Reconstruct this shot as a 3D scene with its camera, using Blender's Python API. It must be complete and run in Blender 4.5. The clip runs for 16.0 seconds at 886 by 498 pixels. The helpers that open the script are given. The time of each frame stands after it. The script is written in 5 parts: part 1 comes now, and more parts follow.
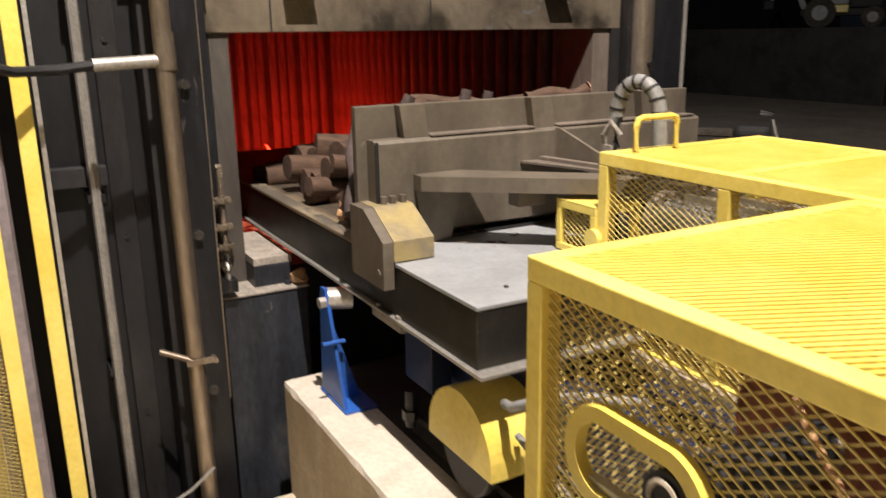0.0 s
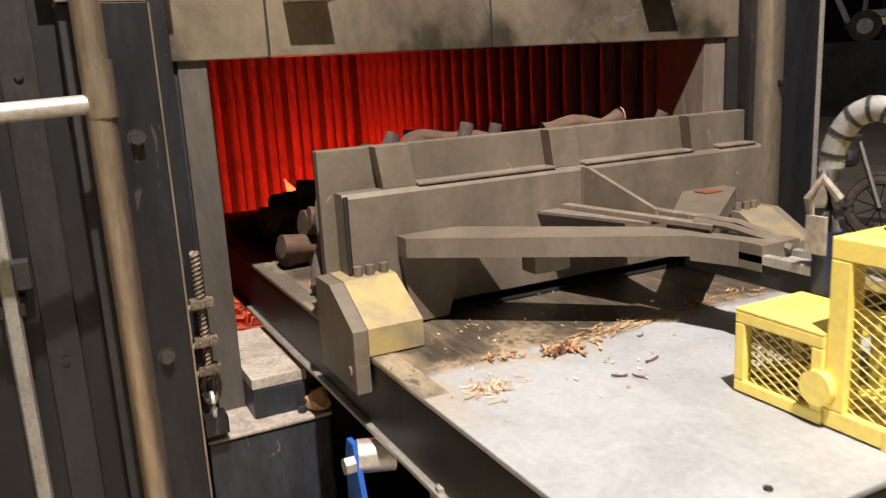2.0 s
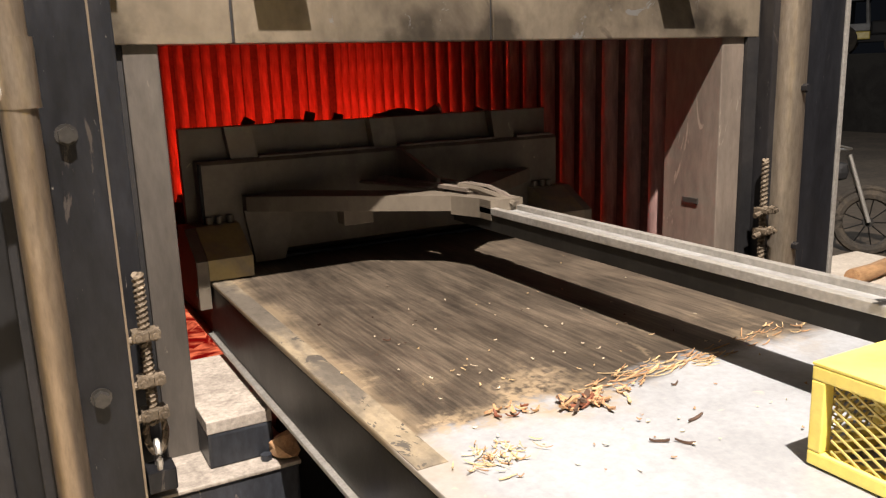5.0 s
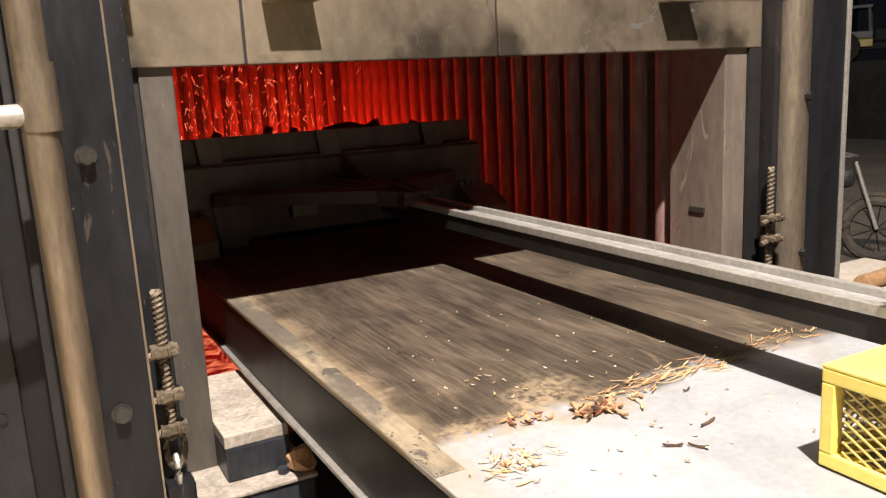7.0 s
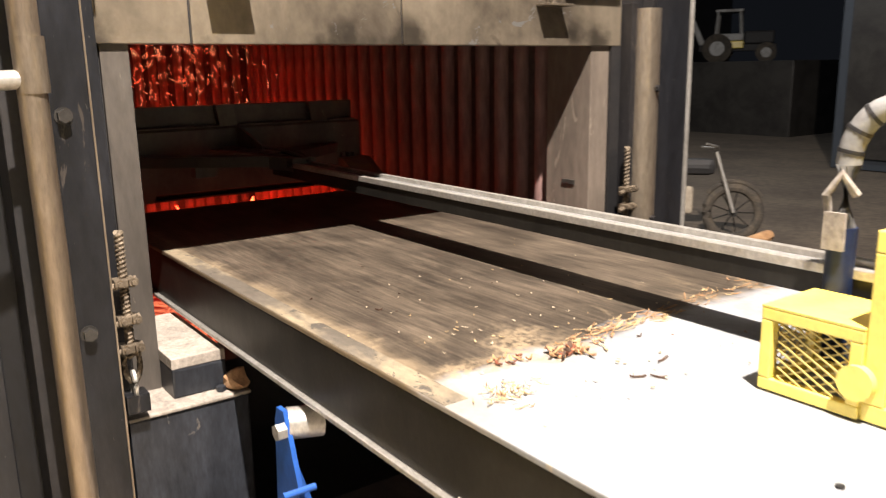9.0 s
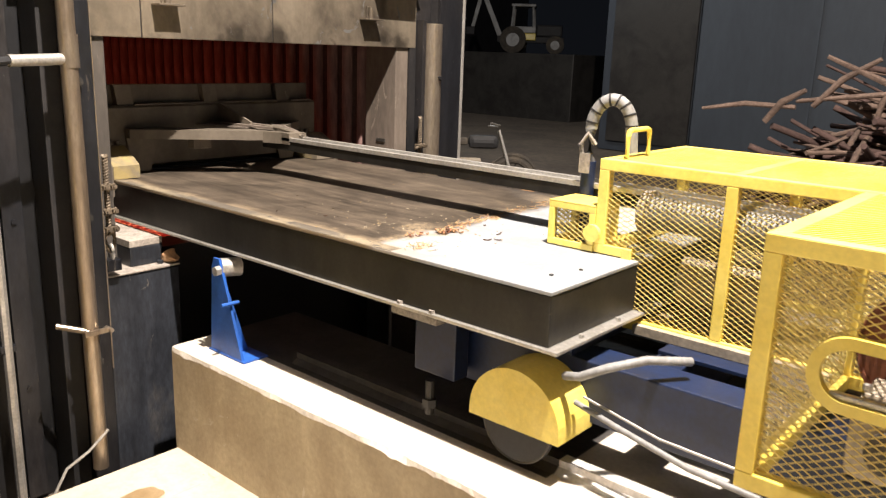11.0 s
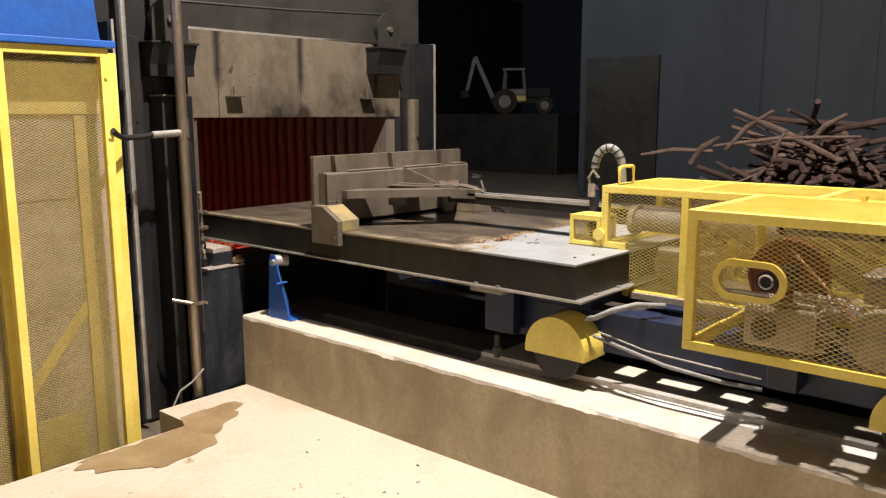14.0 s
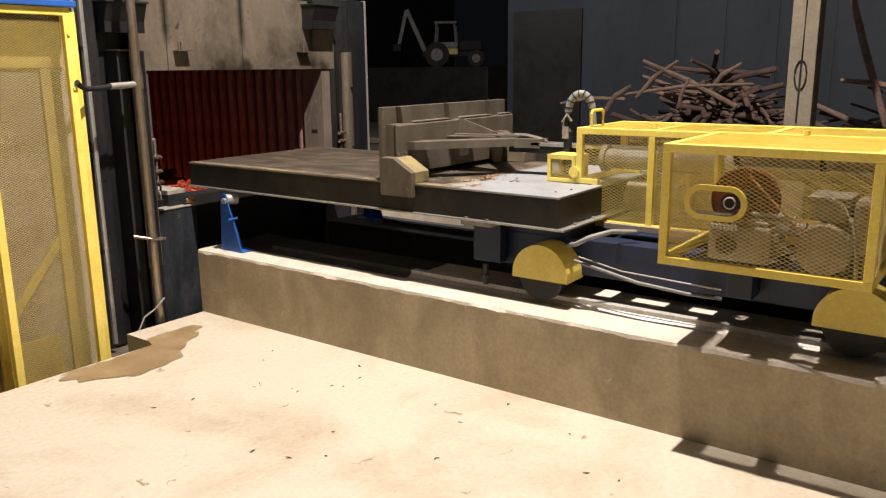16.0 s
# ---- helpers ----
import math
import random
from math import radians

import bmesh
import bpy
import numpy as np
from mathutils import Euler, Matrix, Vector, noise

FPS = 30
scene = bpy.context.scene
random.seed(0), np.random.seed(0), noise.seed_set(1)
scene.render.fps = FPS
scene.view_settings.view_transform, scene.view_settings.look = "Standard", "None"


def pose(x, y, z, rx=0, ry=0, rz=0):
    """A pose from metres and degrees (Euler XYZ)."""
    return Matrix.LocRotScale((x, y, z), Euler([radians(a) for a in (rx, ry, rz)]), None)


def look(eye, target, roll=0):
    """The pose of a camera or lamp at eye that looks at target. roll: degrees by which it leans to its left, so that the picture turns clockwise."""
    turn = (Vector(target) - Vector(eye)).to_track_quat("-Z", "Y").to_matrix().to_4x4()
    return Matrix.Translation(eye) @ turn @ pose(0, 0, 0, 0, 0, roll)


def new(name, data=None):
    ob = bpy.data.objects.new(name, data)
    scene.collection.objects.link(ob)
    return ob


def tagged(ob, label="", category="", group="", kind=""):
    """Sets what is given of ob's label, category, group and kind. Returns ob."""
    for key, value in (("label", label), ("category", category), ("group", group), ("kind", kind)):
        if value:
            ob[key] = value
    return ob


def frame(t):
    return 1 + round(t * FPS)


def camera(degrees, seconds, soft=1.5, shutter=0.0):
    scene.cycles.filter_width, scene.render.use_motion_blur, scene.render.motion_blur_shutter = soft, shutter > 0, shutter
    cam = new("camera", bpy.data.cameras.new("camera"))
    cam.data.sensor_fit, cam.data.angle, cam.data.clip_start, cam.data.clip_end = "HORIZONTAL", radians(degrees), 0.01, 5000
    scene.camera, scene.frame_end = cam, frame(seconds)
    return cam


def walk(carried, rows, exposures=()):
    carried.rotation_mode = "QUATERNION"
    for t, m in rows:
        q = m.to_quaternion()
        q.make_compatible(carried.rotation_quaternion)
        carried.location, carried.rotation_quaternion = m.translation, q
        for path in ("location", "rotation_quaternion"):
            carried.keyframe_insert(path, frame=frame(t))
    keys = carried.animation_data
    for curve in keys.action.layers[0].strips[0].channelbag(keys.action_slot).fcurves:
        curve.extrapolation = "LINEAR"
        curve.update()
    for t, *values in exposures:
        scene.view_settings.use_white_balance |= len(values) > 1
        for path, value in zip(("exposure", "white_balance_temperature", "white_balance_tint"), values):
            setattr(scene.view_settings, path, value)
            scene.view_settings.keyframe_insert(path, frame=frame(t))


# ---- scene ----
cam = camera(58.1, 16.0, soft=1.25, shutter=0.35)
PATH = [
    (0, (-0.799, -3.087, 1.700), (0.133, -1.396, 1.181), -0.8),
    (0.5, (-0.690, -2.924, 1.720), (0.111, -1.146, 1.275), -3.1),
    (1, (-0.628, -2.702, 1.676), (0.264, -0.985, 1.170), -2.2),
    (1.5, (-0.558, -2.450, 1.667), (0.352, -0.729, 1.209), -2.6),
    (2, (-0.427, -2.175, 1.668), (0.441, -0.429, 1.223), -3.1),
    (2.5, (-0.336, -1.974, 1.658), (0.541, -0.227, 1.236), -1.6),
    (3, (-0.311, -1.892, 1.637), (0.589, -0.156, 1.219), -0.3),
    (3.5, (-0.312, -1.871, 1.631), (0.587, -0.138, 1.197), -1.0),
    (4, (-0.311, -1.869, 1.634), (0.602, -0.149, 1.178), -1.3),
    (6.5, (-0.343, -1.897, 1.641), (0.590, -0.172, 1.252), -2.4),
    (7, (-0.344, -1.899, 1.641), (0.572, -0.166, 1.244), -3.0),
    (7.5, (-0.338, -1.910, 1.660), (0.554, -0.163, 1.266), -3.4),
    (8, (-0.333, -1.936, 1.661), (0.550, -0.185, 1.268), -3.1),
    (8.5, (-0.364, -2.028, 1.653), (0.584, -0.319, 1.228), -2.0),
    (9, (-0.603, -2.246, 1.633), (0.534, -0.660, 1.197), -1.0),
    (11.5, (-1.912, -3.557, 1.710), (-0.408, -2.337, 1.212), 2.0),
    (12, (-2.147, -3.820, 1.701), (-0.614, -2.642, 1.190), 1.9),
    (12.5, (-2.340, -4.102, 1.702), (-0.775, -2.964, 1.195), 2.6),
    (13, (-2.540, -4.331, 1.710), (-1.025, -3.116, 1.233), 1.3),
    (13.5, (-2.786, -4.499, 1.713), (-1.313, -3.206, 1.314), -0.4),
    (14, (-2.932, -4.652, 1.737), (-1.442, -3.361, 1.404), -0.1),
    (14.5, (-3.071, -4.805, 1.727), (-1.533, -3.569, 1.395), 0.2),
    (15, (-3.250, -4.904, 1.721), (-1.682, -3.725, 1.330), -0.7),
    (15.5, (-3.409, -5.001, 1.709), (-1.824, -3.862, 1.275), -1.2),
    (16, (-3.457, -5.131, 1.716), (-1.886, -3.975, 1.273), -0.6),
]
walk(cam, [(t, look(eye, target, roll)) for t, eye, target, roll in PATH], exposures=[(0, -0.6), (1, -0.55), (1.6, -0.45), (2.5, -0.1), (3.5, 0.0), (7, 0.05), (8, 0.1), (9, 0.38), (11.5, 0.08), (12.5, -0.32), (14, -0.48), (16, -0.60)])

# ---- light ----
world = bpy.data.worlds.new("night_shed")
scene.world = world
world.use_nodes = True
bg = world.node_tree.nodes["Background"]
bg.inputs[0].default_value = (0.55, 0.62, 0.8, 1)
bg.inputs[1].default_value = 0.007


def lamp(name, kind, place, power, colour, size):
    data = bpy.data.lights.new(name, kind)
    data.energy, data.color, data.shadow_soft_size = power, colour, size
    ob = new(name, data)
    ob.location = place
    return ob


# the flood lamp under the shed roof over the machine
lamp("flood_lamp", "POINT", (-0.25, -3.17, 6.8), 5900, (1.0, 0.89, 0.80), 0.06)
# an added fill with no known source, brightens the far yard
lamp("yard_fill", "POINT", (9.0, 8.0, 6.5), 760, (0.85, 0.92, 1.0), 0.2)


# ---- materials ----
def mat(name, base, rough=0.6, metal=0.0, other=None, amount=0.5, scale=3.0, fine=40.0, grain=0.25, bump=0.15, stretch=(1, 1, 1), cut=(0.42, 0.62), specks=None, streak=0.0, flake=None):
    """A worn surface: base colour, patches of a second colour, fine grain, bump."""
    m = bpy.data.materials.new(name)
    m.use_nodes = True
    nt = m.node_tree
    b = nt.nodes["Principled BSDF"]
    coord = nt.nodes.new("ShaderNodeTexCoord")
    mp = nt.nodes.new("ShaderNodeMapping")
    mp.inputs["Scale"].default_value = stretch
    nt.links.new(coord.outputs["Object"], mp.inputs[0])

    def noise_tex(sc, detail, dist=0.0):
        n = nt.nodes.new("ShaderNodeTexNoise")
        n.inputs["Scale"].default_value, n.inputs["Detail"].default_value = sc, detail
        n.inputs["Roughness"].default_value, n.inputs["Distortion"].default_value = 0.65, dist
        nt.links.new(mp.outputs[0], n.inputs["Vector"])
        return n

    def ramp(src, a, z):
        r = nt.nodes.new("ShaderNodeMapRange")
        r.inputs[1].default_value, r.inputs[2].default_value = a, z
        nt.links.new(src, r.inputs[0])
        return r.outputs[0]

    def mix(kind, fac, one, two):
        x = nt.nodes.new("ShaderNodeMix")
        x.data_type, x.blend_type = "RGBA", kind
        for sock, v in ((x.inputs[0], fac), (x.inputs[6], one), (x.inputs[7], two)):
            if isinstance(v, (tuple, float, int)):
                sock.default_value = (*v, 1) if isinstance(v, tuple) else v
            else:
                nt.links.new(v, sock)
        return x.outputs[2]

    big, small = noise_tex(scale, 6, 0.4), noise_tex(fine, 4)
    other = other or tuple(c * 0.5 for c in base)
    patch = ramp(big.outputs["Fac"], *cut)
    scaled = nt.nodes.new("ShaderNodeMath")
    scaled.operation = "MULTIPLY"
    scaled.inputs[1].default_value = amount
    nt.links.new(patch, scaled.inputs[0])
    col = mix("MIX", scaled.outputs[0], base, other)
    info = nt.nodes.new("ShaderNodeObjectInfo")
    tone = nt.nodes.new("ShaderNodeMapRange")
    tone.inputs[3].default_value, tone.inputs[4].default_value = 0.88, 1.1
    nt.links.new(info.outputs["Random"], tone.inputs[0])
    col = mix("MULTIPLY", 1.0, col, tone.outputs[0])
    g = nt.nodes.new("ShaderNodeMapRange")
    g.inputs[1].default_value, g.inputs[2].default_value = 0.3, 0.7
    g.inputs[3].default_value, g.inputs[4].default_value = 1 - grain, 1 + grain
    nt.links.new(small.outputs["Fac"], g.inputs[0])
    col = mix("MULTIPLY", 1.0, col, g.outputs[0])
    if streak:
        run = nt.nodes.new("ShaderNodeMapping")
        run.inputs["Scale"].default_value = (1, 1, 0.28)
        nt.links.new(coord.outputs["Object"], run.inputs[0])
        st = noise_tex(5, 6, 0.8)
        nt.links.new(run.outputs[0], st.inputs["Vector"])
        sm = nt.nodes.new("ShaderNodeMapRange")
        sm.inputs[1].default_value, sm.inputs[2].default_value = 0.32, 0.66
        sm.inputs[3].default_value, sm.inputs[4].default_value = 1 - streak, 1 + streak * 0.5
        nt.links.new(st.outputs["Fac"], sm.inputs[0])
        col = mix("MULTIPLY", 1.0, col, sm.outputs[0])
    if flake:
        fl = noise_tex(flake[1], 9, 1.6)
        col = mix("MIX", ramp(fl.outputs["Fac"], flake[2], flake[2] + 0.015), col, flake[0])
    if specks:
        sp = noise_tex(specks[1], 3, 1.0)
        col = mix("MIX", ramp(sp.outputs["Fac"], specks[2], specks[2] + 0.06), col, specks[0])
    nt.links.new(col, b.inputs["Base Color"])
    rr = nt.nodes.new("ShaderNodeMapRange")
    rr.inputs[3].default_value, rr.inputs[4].default_value = max(0.05, rough - 0.12), min(1, rough + 0.15)
    nt.links.new(big.outputs["Fac"], rr.inputs[0])
    nt.links.new(rr.outputs[0], b.inputs["Roughness"])
    b.inputs["Metallic"].default_value = metal
    if bump:
        bp = nt.nodes.new("ShaderNodeBump")
        bp.inputs["Strength"].default_value, bp.inputs["Distance"].default_value = bump, 0.004
        nt.links.new(small.outputs["Fac"], bp.inputs["Height"])
        nt.links.new(bp.outputs[0], b.inputs["Normal"])
    return m


def glow(name, colours, strength, scale=6.0, cut=(0.4, 0.65)):
    """Burning matter: dark crust and glowing cracks."""
    m = bpy.data.materials.new(name)
    m.use_nodes = True
    nt = m.node_tree
    b = nt.nodes["Principled BSDF"]
    n = nt.nodes.new("ShaderNodeTexNoise")
    n.inputs["Scale"].default_value, n.inputs["Detail"].default_value = scale, 5
    r = nt.nodes.new("ShaderNodeValToRGB")
    r.color_ramp.elements[0].position, r.color_ramp.elements[1].position = cut
    r.color_ramp.elements[0].color, r.color_ramp.elements[1].color = (*colours[0], 1), (*colours[1], 1)
    nt.links.new(n.outputs["Fac"], r.inputs[0])
    nt.links.new(r.outputs[0], b.inputs["Emission Color"])
    b.inputs["Emission Strength"].default_value = strength
    b.inputs["Base Color"].default_value = (0.03, 0.02, 0.02, 1)
    b.inputs["Roughness"].default_value = 0.9
    return m


M_FRAME = mat("dark_painted_steel", (0.015, 0.0158, 0.019), 0.38, 0.25, (0.031, 0.027, 0.025), 0.65, 2.5, 60, 0.3, 0.12, (1, 1, 0.3), specks=((0.2, 0.18, 0.16), 90, 0.71), streak=0.45, flake=((0.055, 0.047, 0.042), 6, 0.64))
M_DOOR = mat("sooty_door_steel", (0.305, 0.255, 0.19), 0.36, 0.62, (0.07, 0.056, 0.044), 0.9, 1.7, 30, 0.08, 0.06, (1, 1, 0.9), (0.47, 0.72), specks=((0.10, 0.08, 0.06), 7, 0.66), streak=0.22, flake=((0.225, 0.222, 0.21), 4.0, 0.60))


def soot_runs(m, seams, z0, z1, half):
    """Dark soot run up a door over its seams, wider towards the top."""
    nt = m.node_tree
    b = nt.nodes["Principled BSDF"]
    old = b.inputs["Base Color"].links[0].from_socket
    coord = nt.nodes.new("ShaderNodeTexCoord")
    rough = nt.nodes.new("ShaderNodeTexNoise")
    rough.inputs["Scale"].default_value, rough.inputs["Detail"].default_value = 9, 5
    nt.links.new(coord.outputs["Object"], rough.inputs["Vector"])
    sep = nt.nodes.new("ShaderNodeSeparateXYZ")
    nt.links.new(coord.outputs["Object"], sep.inputs[0])

    def maths(op, a, c):
        n = nt.nodes.new("ShaderNodeMath")
        n.operation = op
        for k, v in ((0, a), (1, c)):
            if isinstance(v, float):
                n.inputs[k].default_value = v
            else:
                nt.links.new(v, n.inputs[k])
        return n.outputs[0]

    rise = nt.nodes.new("ShaderNodeMapRange")
    rise.inputs[1].default_value, rise.inputs[2].default_value = z0, z1
    nt.links.new(sep.outputs[2], rise.inputs[0])
    total = None
    for x in seams:
        away = maths("ABSOLUTE", maths("SUBTRACT", sep.outputs[0], x), 0.0)
        fade = nt.nodes.new("ShaderNodeMapRange")
        fade.interpolation_type = "SMOOTHSTEP"
        fade.inputs[1].default_value, fade.inputs[2].default_value = half, 0.0
        nt.links.new(maths("ADD", away, maths("MULTIPLY", maths("SUBTRACT", rough.outputs["Fac"], 0.5), 0.02)), fade.inputs[0])
        total = fade.outputs[0] if total is None else maths("MAXIMUM", total, fade.outputs[0])
    smear = nt.nodes.new("ShaderNodeTexNoise")
    smear.inputs["Scale"].default_value, smear.inputs["Detail"].default_value = 4.2, 7
    nt.links.new(coord.outputs["Object"], smear.inputs["Vector"])
    blot = nt.nodes.new("ShaderNodeMapRange")
    blot.inputs[1].default_value, blot.inputs[2].default_value = 0.49, 0.60
    nt.links.new(smear.outputs["Fac"], blot.inputs[0])
    low = nt.nodes.new("ShaderNodeMapRange")
    low.inputs[1].default_value, low.inputs[2].default_value = 1.83, 1.77
    nt.links.new(sep.outputs[2], low.inputs[0])
    total = maths("MAXIMUM", maths("MULTIPLY", total, rise.outputs[0]), maths("MULTIPLY", maths("MULTIPLY", blot.outputs[0], low.outputs[0]), 0.9))
    mx = nt.nodes.new("ShaderNodeMix")
    mx.data_type = "RGBA"
    nt.links.new(maths("MULTIPLY", total, 0.85), mx.inputs[0])
    nt.links.new(old, mx.inputs[6])
    mx.inputs[7].default_value = (0.03, 0.025, 0.02, 1)
    nt.links.new(mx.outputs[2], b.inputs["Base Color"])


soot_runs(M_DOOR, (0.166, 0.86, 1.62), 1.86, 2.0, 0.05)
M_UPPER = mat("dull_grey_steel", (0.075, 0.070, 0.063), 0.4, 0.6, (0.034, 0.031, 0.029), 0.75, 1.5, 60, 0.2, 0.1)
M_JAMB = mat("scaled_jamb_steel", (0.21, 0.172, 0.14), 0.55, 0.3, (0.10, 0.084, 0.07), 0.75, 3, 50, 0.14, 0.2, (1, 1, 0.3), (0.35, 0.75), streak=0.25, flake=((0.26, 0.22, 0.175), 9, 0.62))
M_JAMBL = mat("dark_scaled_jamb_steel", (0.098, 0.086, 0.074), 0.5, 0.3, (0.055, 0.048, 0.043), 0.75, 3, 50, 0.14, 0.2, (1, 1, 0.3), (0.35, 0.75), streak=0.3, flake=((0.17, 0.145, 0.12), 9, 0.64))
M_PIPE = mat("worn_steel_pipe", (0.44, 0.375, 0.295), 0.34, 0.85, (0.22, 0.165, 0.115), 0.7, 5, 90, 0.2, 0.08, (1, 1, 0.2))
M_GALV = mat("bright_worn_steel", (0.55, 0.53, 0.49), 0.4, 0.7, (0.35, 0.32, 0.28), 0.6, 8, 90, 0.2, 0.1)
M_DARK = mat("near_black_furnace_plate", (0.0085, 0.009, 0.0105), 0.46, 0.15, (0.015, 0.014, 0.014), 0.6, 2.0, 60, 0.3, 0.1, (1, 1, 0.3), specks=((0.12, 0.11, 0.10), 90, 0.73), streak=0.4)
M_BLACK = mat("black_steel", (0.011, 0.011, 0.012), 0.6, 0.1, (0.022, 0.019, 0.018), 0.6, 4, 50, 0.3, 0.1)
M_PED = mat("stained_pedestal_steel", (0.034, 0.038, 0.047), 0.4, 0.3, (0.14, 0.125, 0.105), 0.5, 4.5, 60, 0.3, 0.12, (1, 1, 0.35), (0.57, 0.74), streak=0.5, flake=((0.15, 0.135, 0.12), 7, 0.66))
M_SILL = mat("dusty_sill", (0.31, 0.275, 0.235), 0.75, 0.0, (0.16, 0.14, 0.12), 0.7, 9, 80, 0.3, 0.3)
M_PUSH = mat("scorched_pusher_steel", (0.180, 0.152, 0.117), 0.42, 0.15, (0.105, 0.087, 0.066), 0.8, 2.4, 40, 0.10, 0.06, (1, 1, 1), (0.36, 0.72), specks=((0.33, 0.28, 0.2), 13, 0.70), streak=0.28, flake=((0.14, 0.108, 0.078), 5, 0.64))
M_PUSHTOP = mat("ochre_heat_stained_steel", (0.19, 0.162, 0.122), 0.45, 0.15, (0.37, 0.285, 0.10), 0.7, 5, 40, 0.1, 0.08, (1, 1, 1), (0.42, 0.62))
M_TABLE = mat("table_side_steel", (0.026, 0.024, 0.020), 0.42, 0.3, (0.012, 0.011, 0.010), 0.8, 3, 60, 0.2, 0.08, specks=((0.12, 0.10, 0.08), 60, 0.74), streak=0.5)
M_YELLOW = mat("yellow_gloss_paint", (0.86, 0.69, 0.165), 0.32, 0.0, (0.70, 0.50, 0.04), 0.5, 4, 60, 0.08, 0.05, specks=((0.12, 0.09, 0.04), 70, 0.74))
M_OCHRE = mat("dusty_ochre_paint", (0.40, 0.31, 0.10), 0.6, 0.0, (0.26, 0.21, 0.13), 0.8, 3, 50, 0.15, 0.1, (1, 1, 1), (0.36, 0.62))
M_MESH = mat("yellow_expanded_metal", (0.66, 0.53, 0.18), 0.42, 0.0, (0.50, 0.37, 0.08), 0.5, 6, 60, 0.1, 0.0)
M_BLUE = mat("blue_paint", (0.022, 0.10, 0.40), 0.4, 0.0, (0.018, 0.06, 0.22), 0.5, 5, 60, 0.15, 0.05)
M_NAVY = mat("dark_blue_chassis_paint", (0.007, 0.016, 0.05), 0.42, 0.0, (0.012, 0.013, 0.018), 0.6, 4, 60, 0.25, 0.08)
M_CONC = mat("worn_concrete", (0.50, 0.415, 0.28), 0.85, 0.0, (0.35, 0.275, 0.18), 0.8, 1.8, 45, 0.12, 0.25, specks=((0.13, 0.09, 0.055), 9, 0.73), streak=0.12, flake=((0.47, 0.40, 0.30), 5, 0.66))
# near-black tone puts the shade under the table into walls and rail ends
M_UNDERSHADE = mat("under_table_shade_dark", (0.045, 0.04, 0.034), 0.7, 0.0, (0.025, 0.022, 0.02), 0.7, 4, 50, 0.25, 0.3)
# paler than the wall face so the wall top reads lamplit; also the yard block
M_PALECEM = mat("pale_cement_and_lit_wall_top", (0.58, 0.52, 0.44), 0.85, 0.0, (0.42, 0.36, 0.29), 0.6, 5, 60, 0.12, 0.35)
M_FLOOR = mat("concrete_floor", (0.46, 0.41, 0.325), 0.8, 0.0, (0.35, 0.275, 0.19), 0.8, 1.1, 35, 0.09, 0.25, cut=(0.46, 0.66), specks=((0.26, 0.195, 0.125), 8, 0.675))
M_EARTH = mat("brown_earth_floor", (0.11, 0.085, 0.06), 0.95, 0.0, (0.06, 0.046, 0.034), 0.7, 0.8, 12, 0.3, 0.5)
M_RAIL = mat("polished_rail_steel", (0.62, 0.60, 0.57), 0.4, 0.35, (0.4, 0.35, 0.29), 0.5, 5, 70, 0.2, 0.1)
M_RUST = mat("red_oxide_disc", (0.17, 0.055, 0.026), 0.6, 0.1, (0.10, 0.035, 0.018), 0.6, 6, 60, 0.2, 0.1)
M_CAST = mat("dusty_cast_machine", (0.36, 0.31, 0.24), 0.7, 0.1, (0.22, 0.18, 0.13), 0.7, 8, 60, 0.25, 0.15)
M_BARK = mat("brown_bark", (0.085, 0.048, 0.03), 0.9, 0.0, (0.04, 0.024, 0.017), 0.7, 9, 50, 0.35, 0.6, (0.3, 1, 1))
M_WOOD = mat("peeled_wood", (0.40, 0.235, 0.115), 0.8, 0.0, (0.25, 0.13, 0.06), 0.7, 8, 60, 0.25, 0.3, (0.3, 1, 1))
M_PILE = mat("grey_brown_bark", (0.092, 0.055, 0.046), 0.9, 0.0, (0.045, 0.027, 0.023), 0.7, 5, 40, 0.35, 0.5, (0.3, 1, 1))
M_PALE = mat("weathered_pale_bark", (0.165, 0.112, 0.085), 0.9, 0.0, (0.085, 0.055, 0.042), 0.7, 5, 40, 0.35, 0.5, (0.3, 1, 1))
M_DUST = mat("pale_dusty_casing", (0.25, 0.215, 0.225), 0.7, 0.1, (0.13, 0.11, 0.10), 0.8, 1.6, 40, 0.2, 0.1)
M_CUT = mat("cut_log_end", (0.26, 0.155, 0.105), 0.85, 0.0, (0.17, 0.09, 0.06), 0.6, 14, 60, 0.2, 0.2)
M_ROPE = mat("greasy_wire_rope", (0.17, 0.135, 0.095), 0.6, 0.5, (0.09, 0.07, 0.05), 0.7, 30, 120, 0.4, 0.5)
M_HOSE = mat("grey_spiral_hose", (0.24, 0.24, 0.235), 0.55, 0.0, (0.14, 0.13, 0.12), 0.6, 10, 60, 0.2, 0.1)
M_TUBE = mat("furnace_tube_wall", (0.25, 0.15, 0.135), 0.85, 0.05, (0.14, 0.09, 0.085), 0.75, 5, 40, 0.3, 0.3, (1, 1, 0.2))
M_SOOT = mat("soot_brick", (0.07, 0.05, 0.045), 0.95, 0.0, (0.04, 0.03, 0.028), 0.6, 4, 40, 0.3, 0.3)
M_WALLB = mat("blue_grey_sheet_wall", (0.036, 0.045, 0.057), 0.7, 0.1, (0.025, 0.031, 0.04), 0.6, 0.5, 10, 0.1, 0.0, (1, 1, 0.3))
M_COLUMN = mat("pale_concrete_column", (0.17, 0.145, 0.105), 0.85, 0.0, (0.12, 0.10, 0.072), 0.7, 2, 40, 0.14, 0.2)
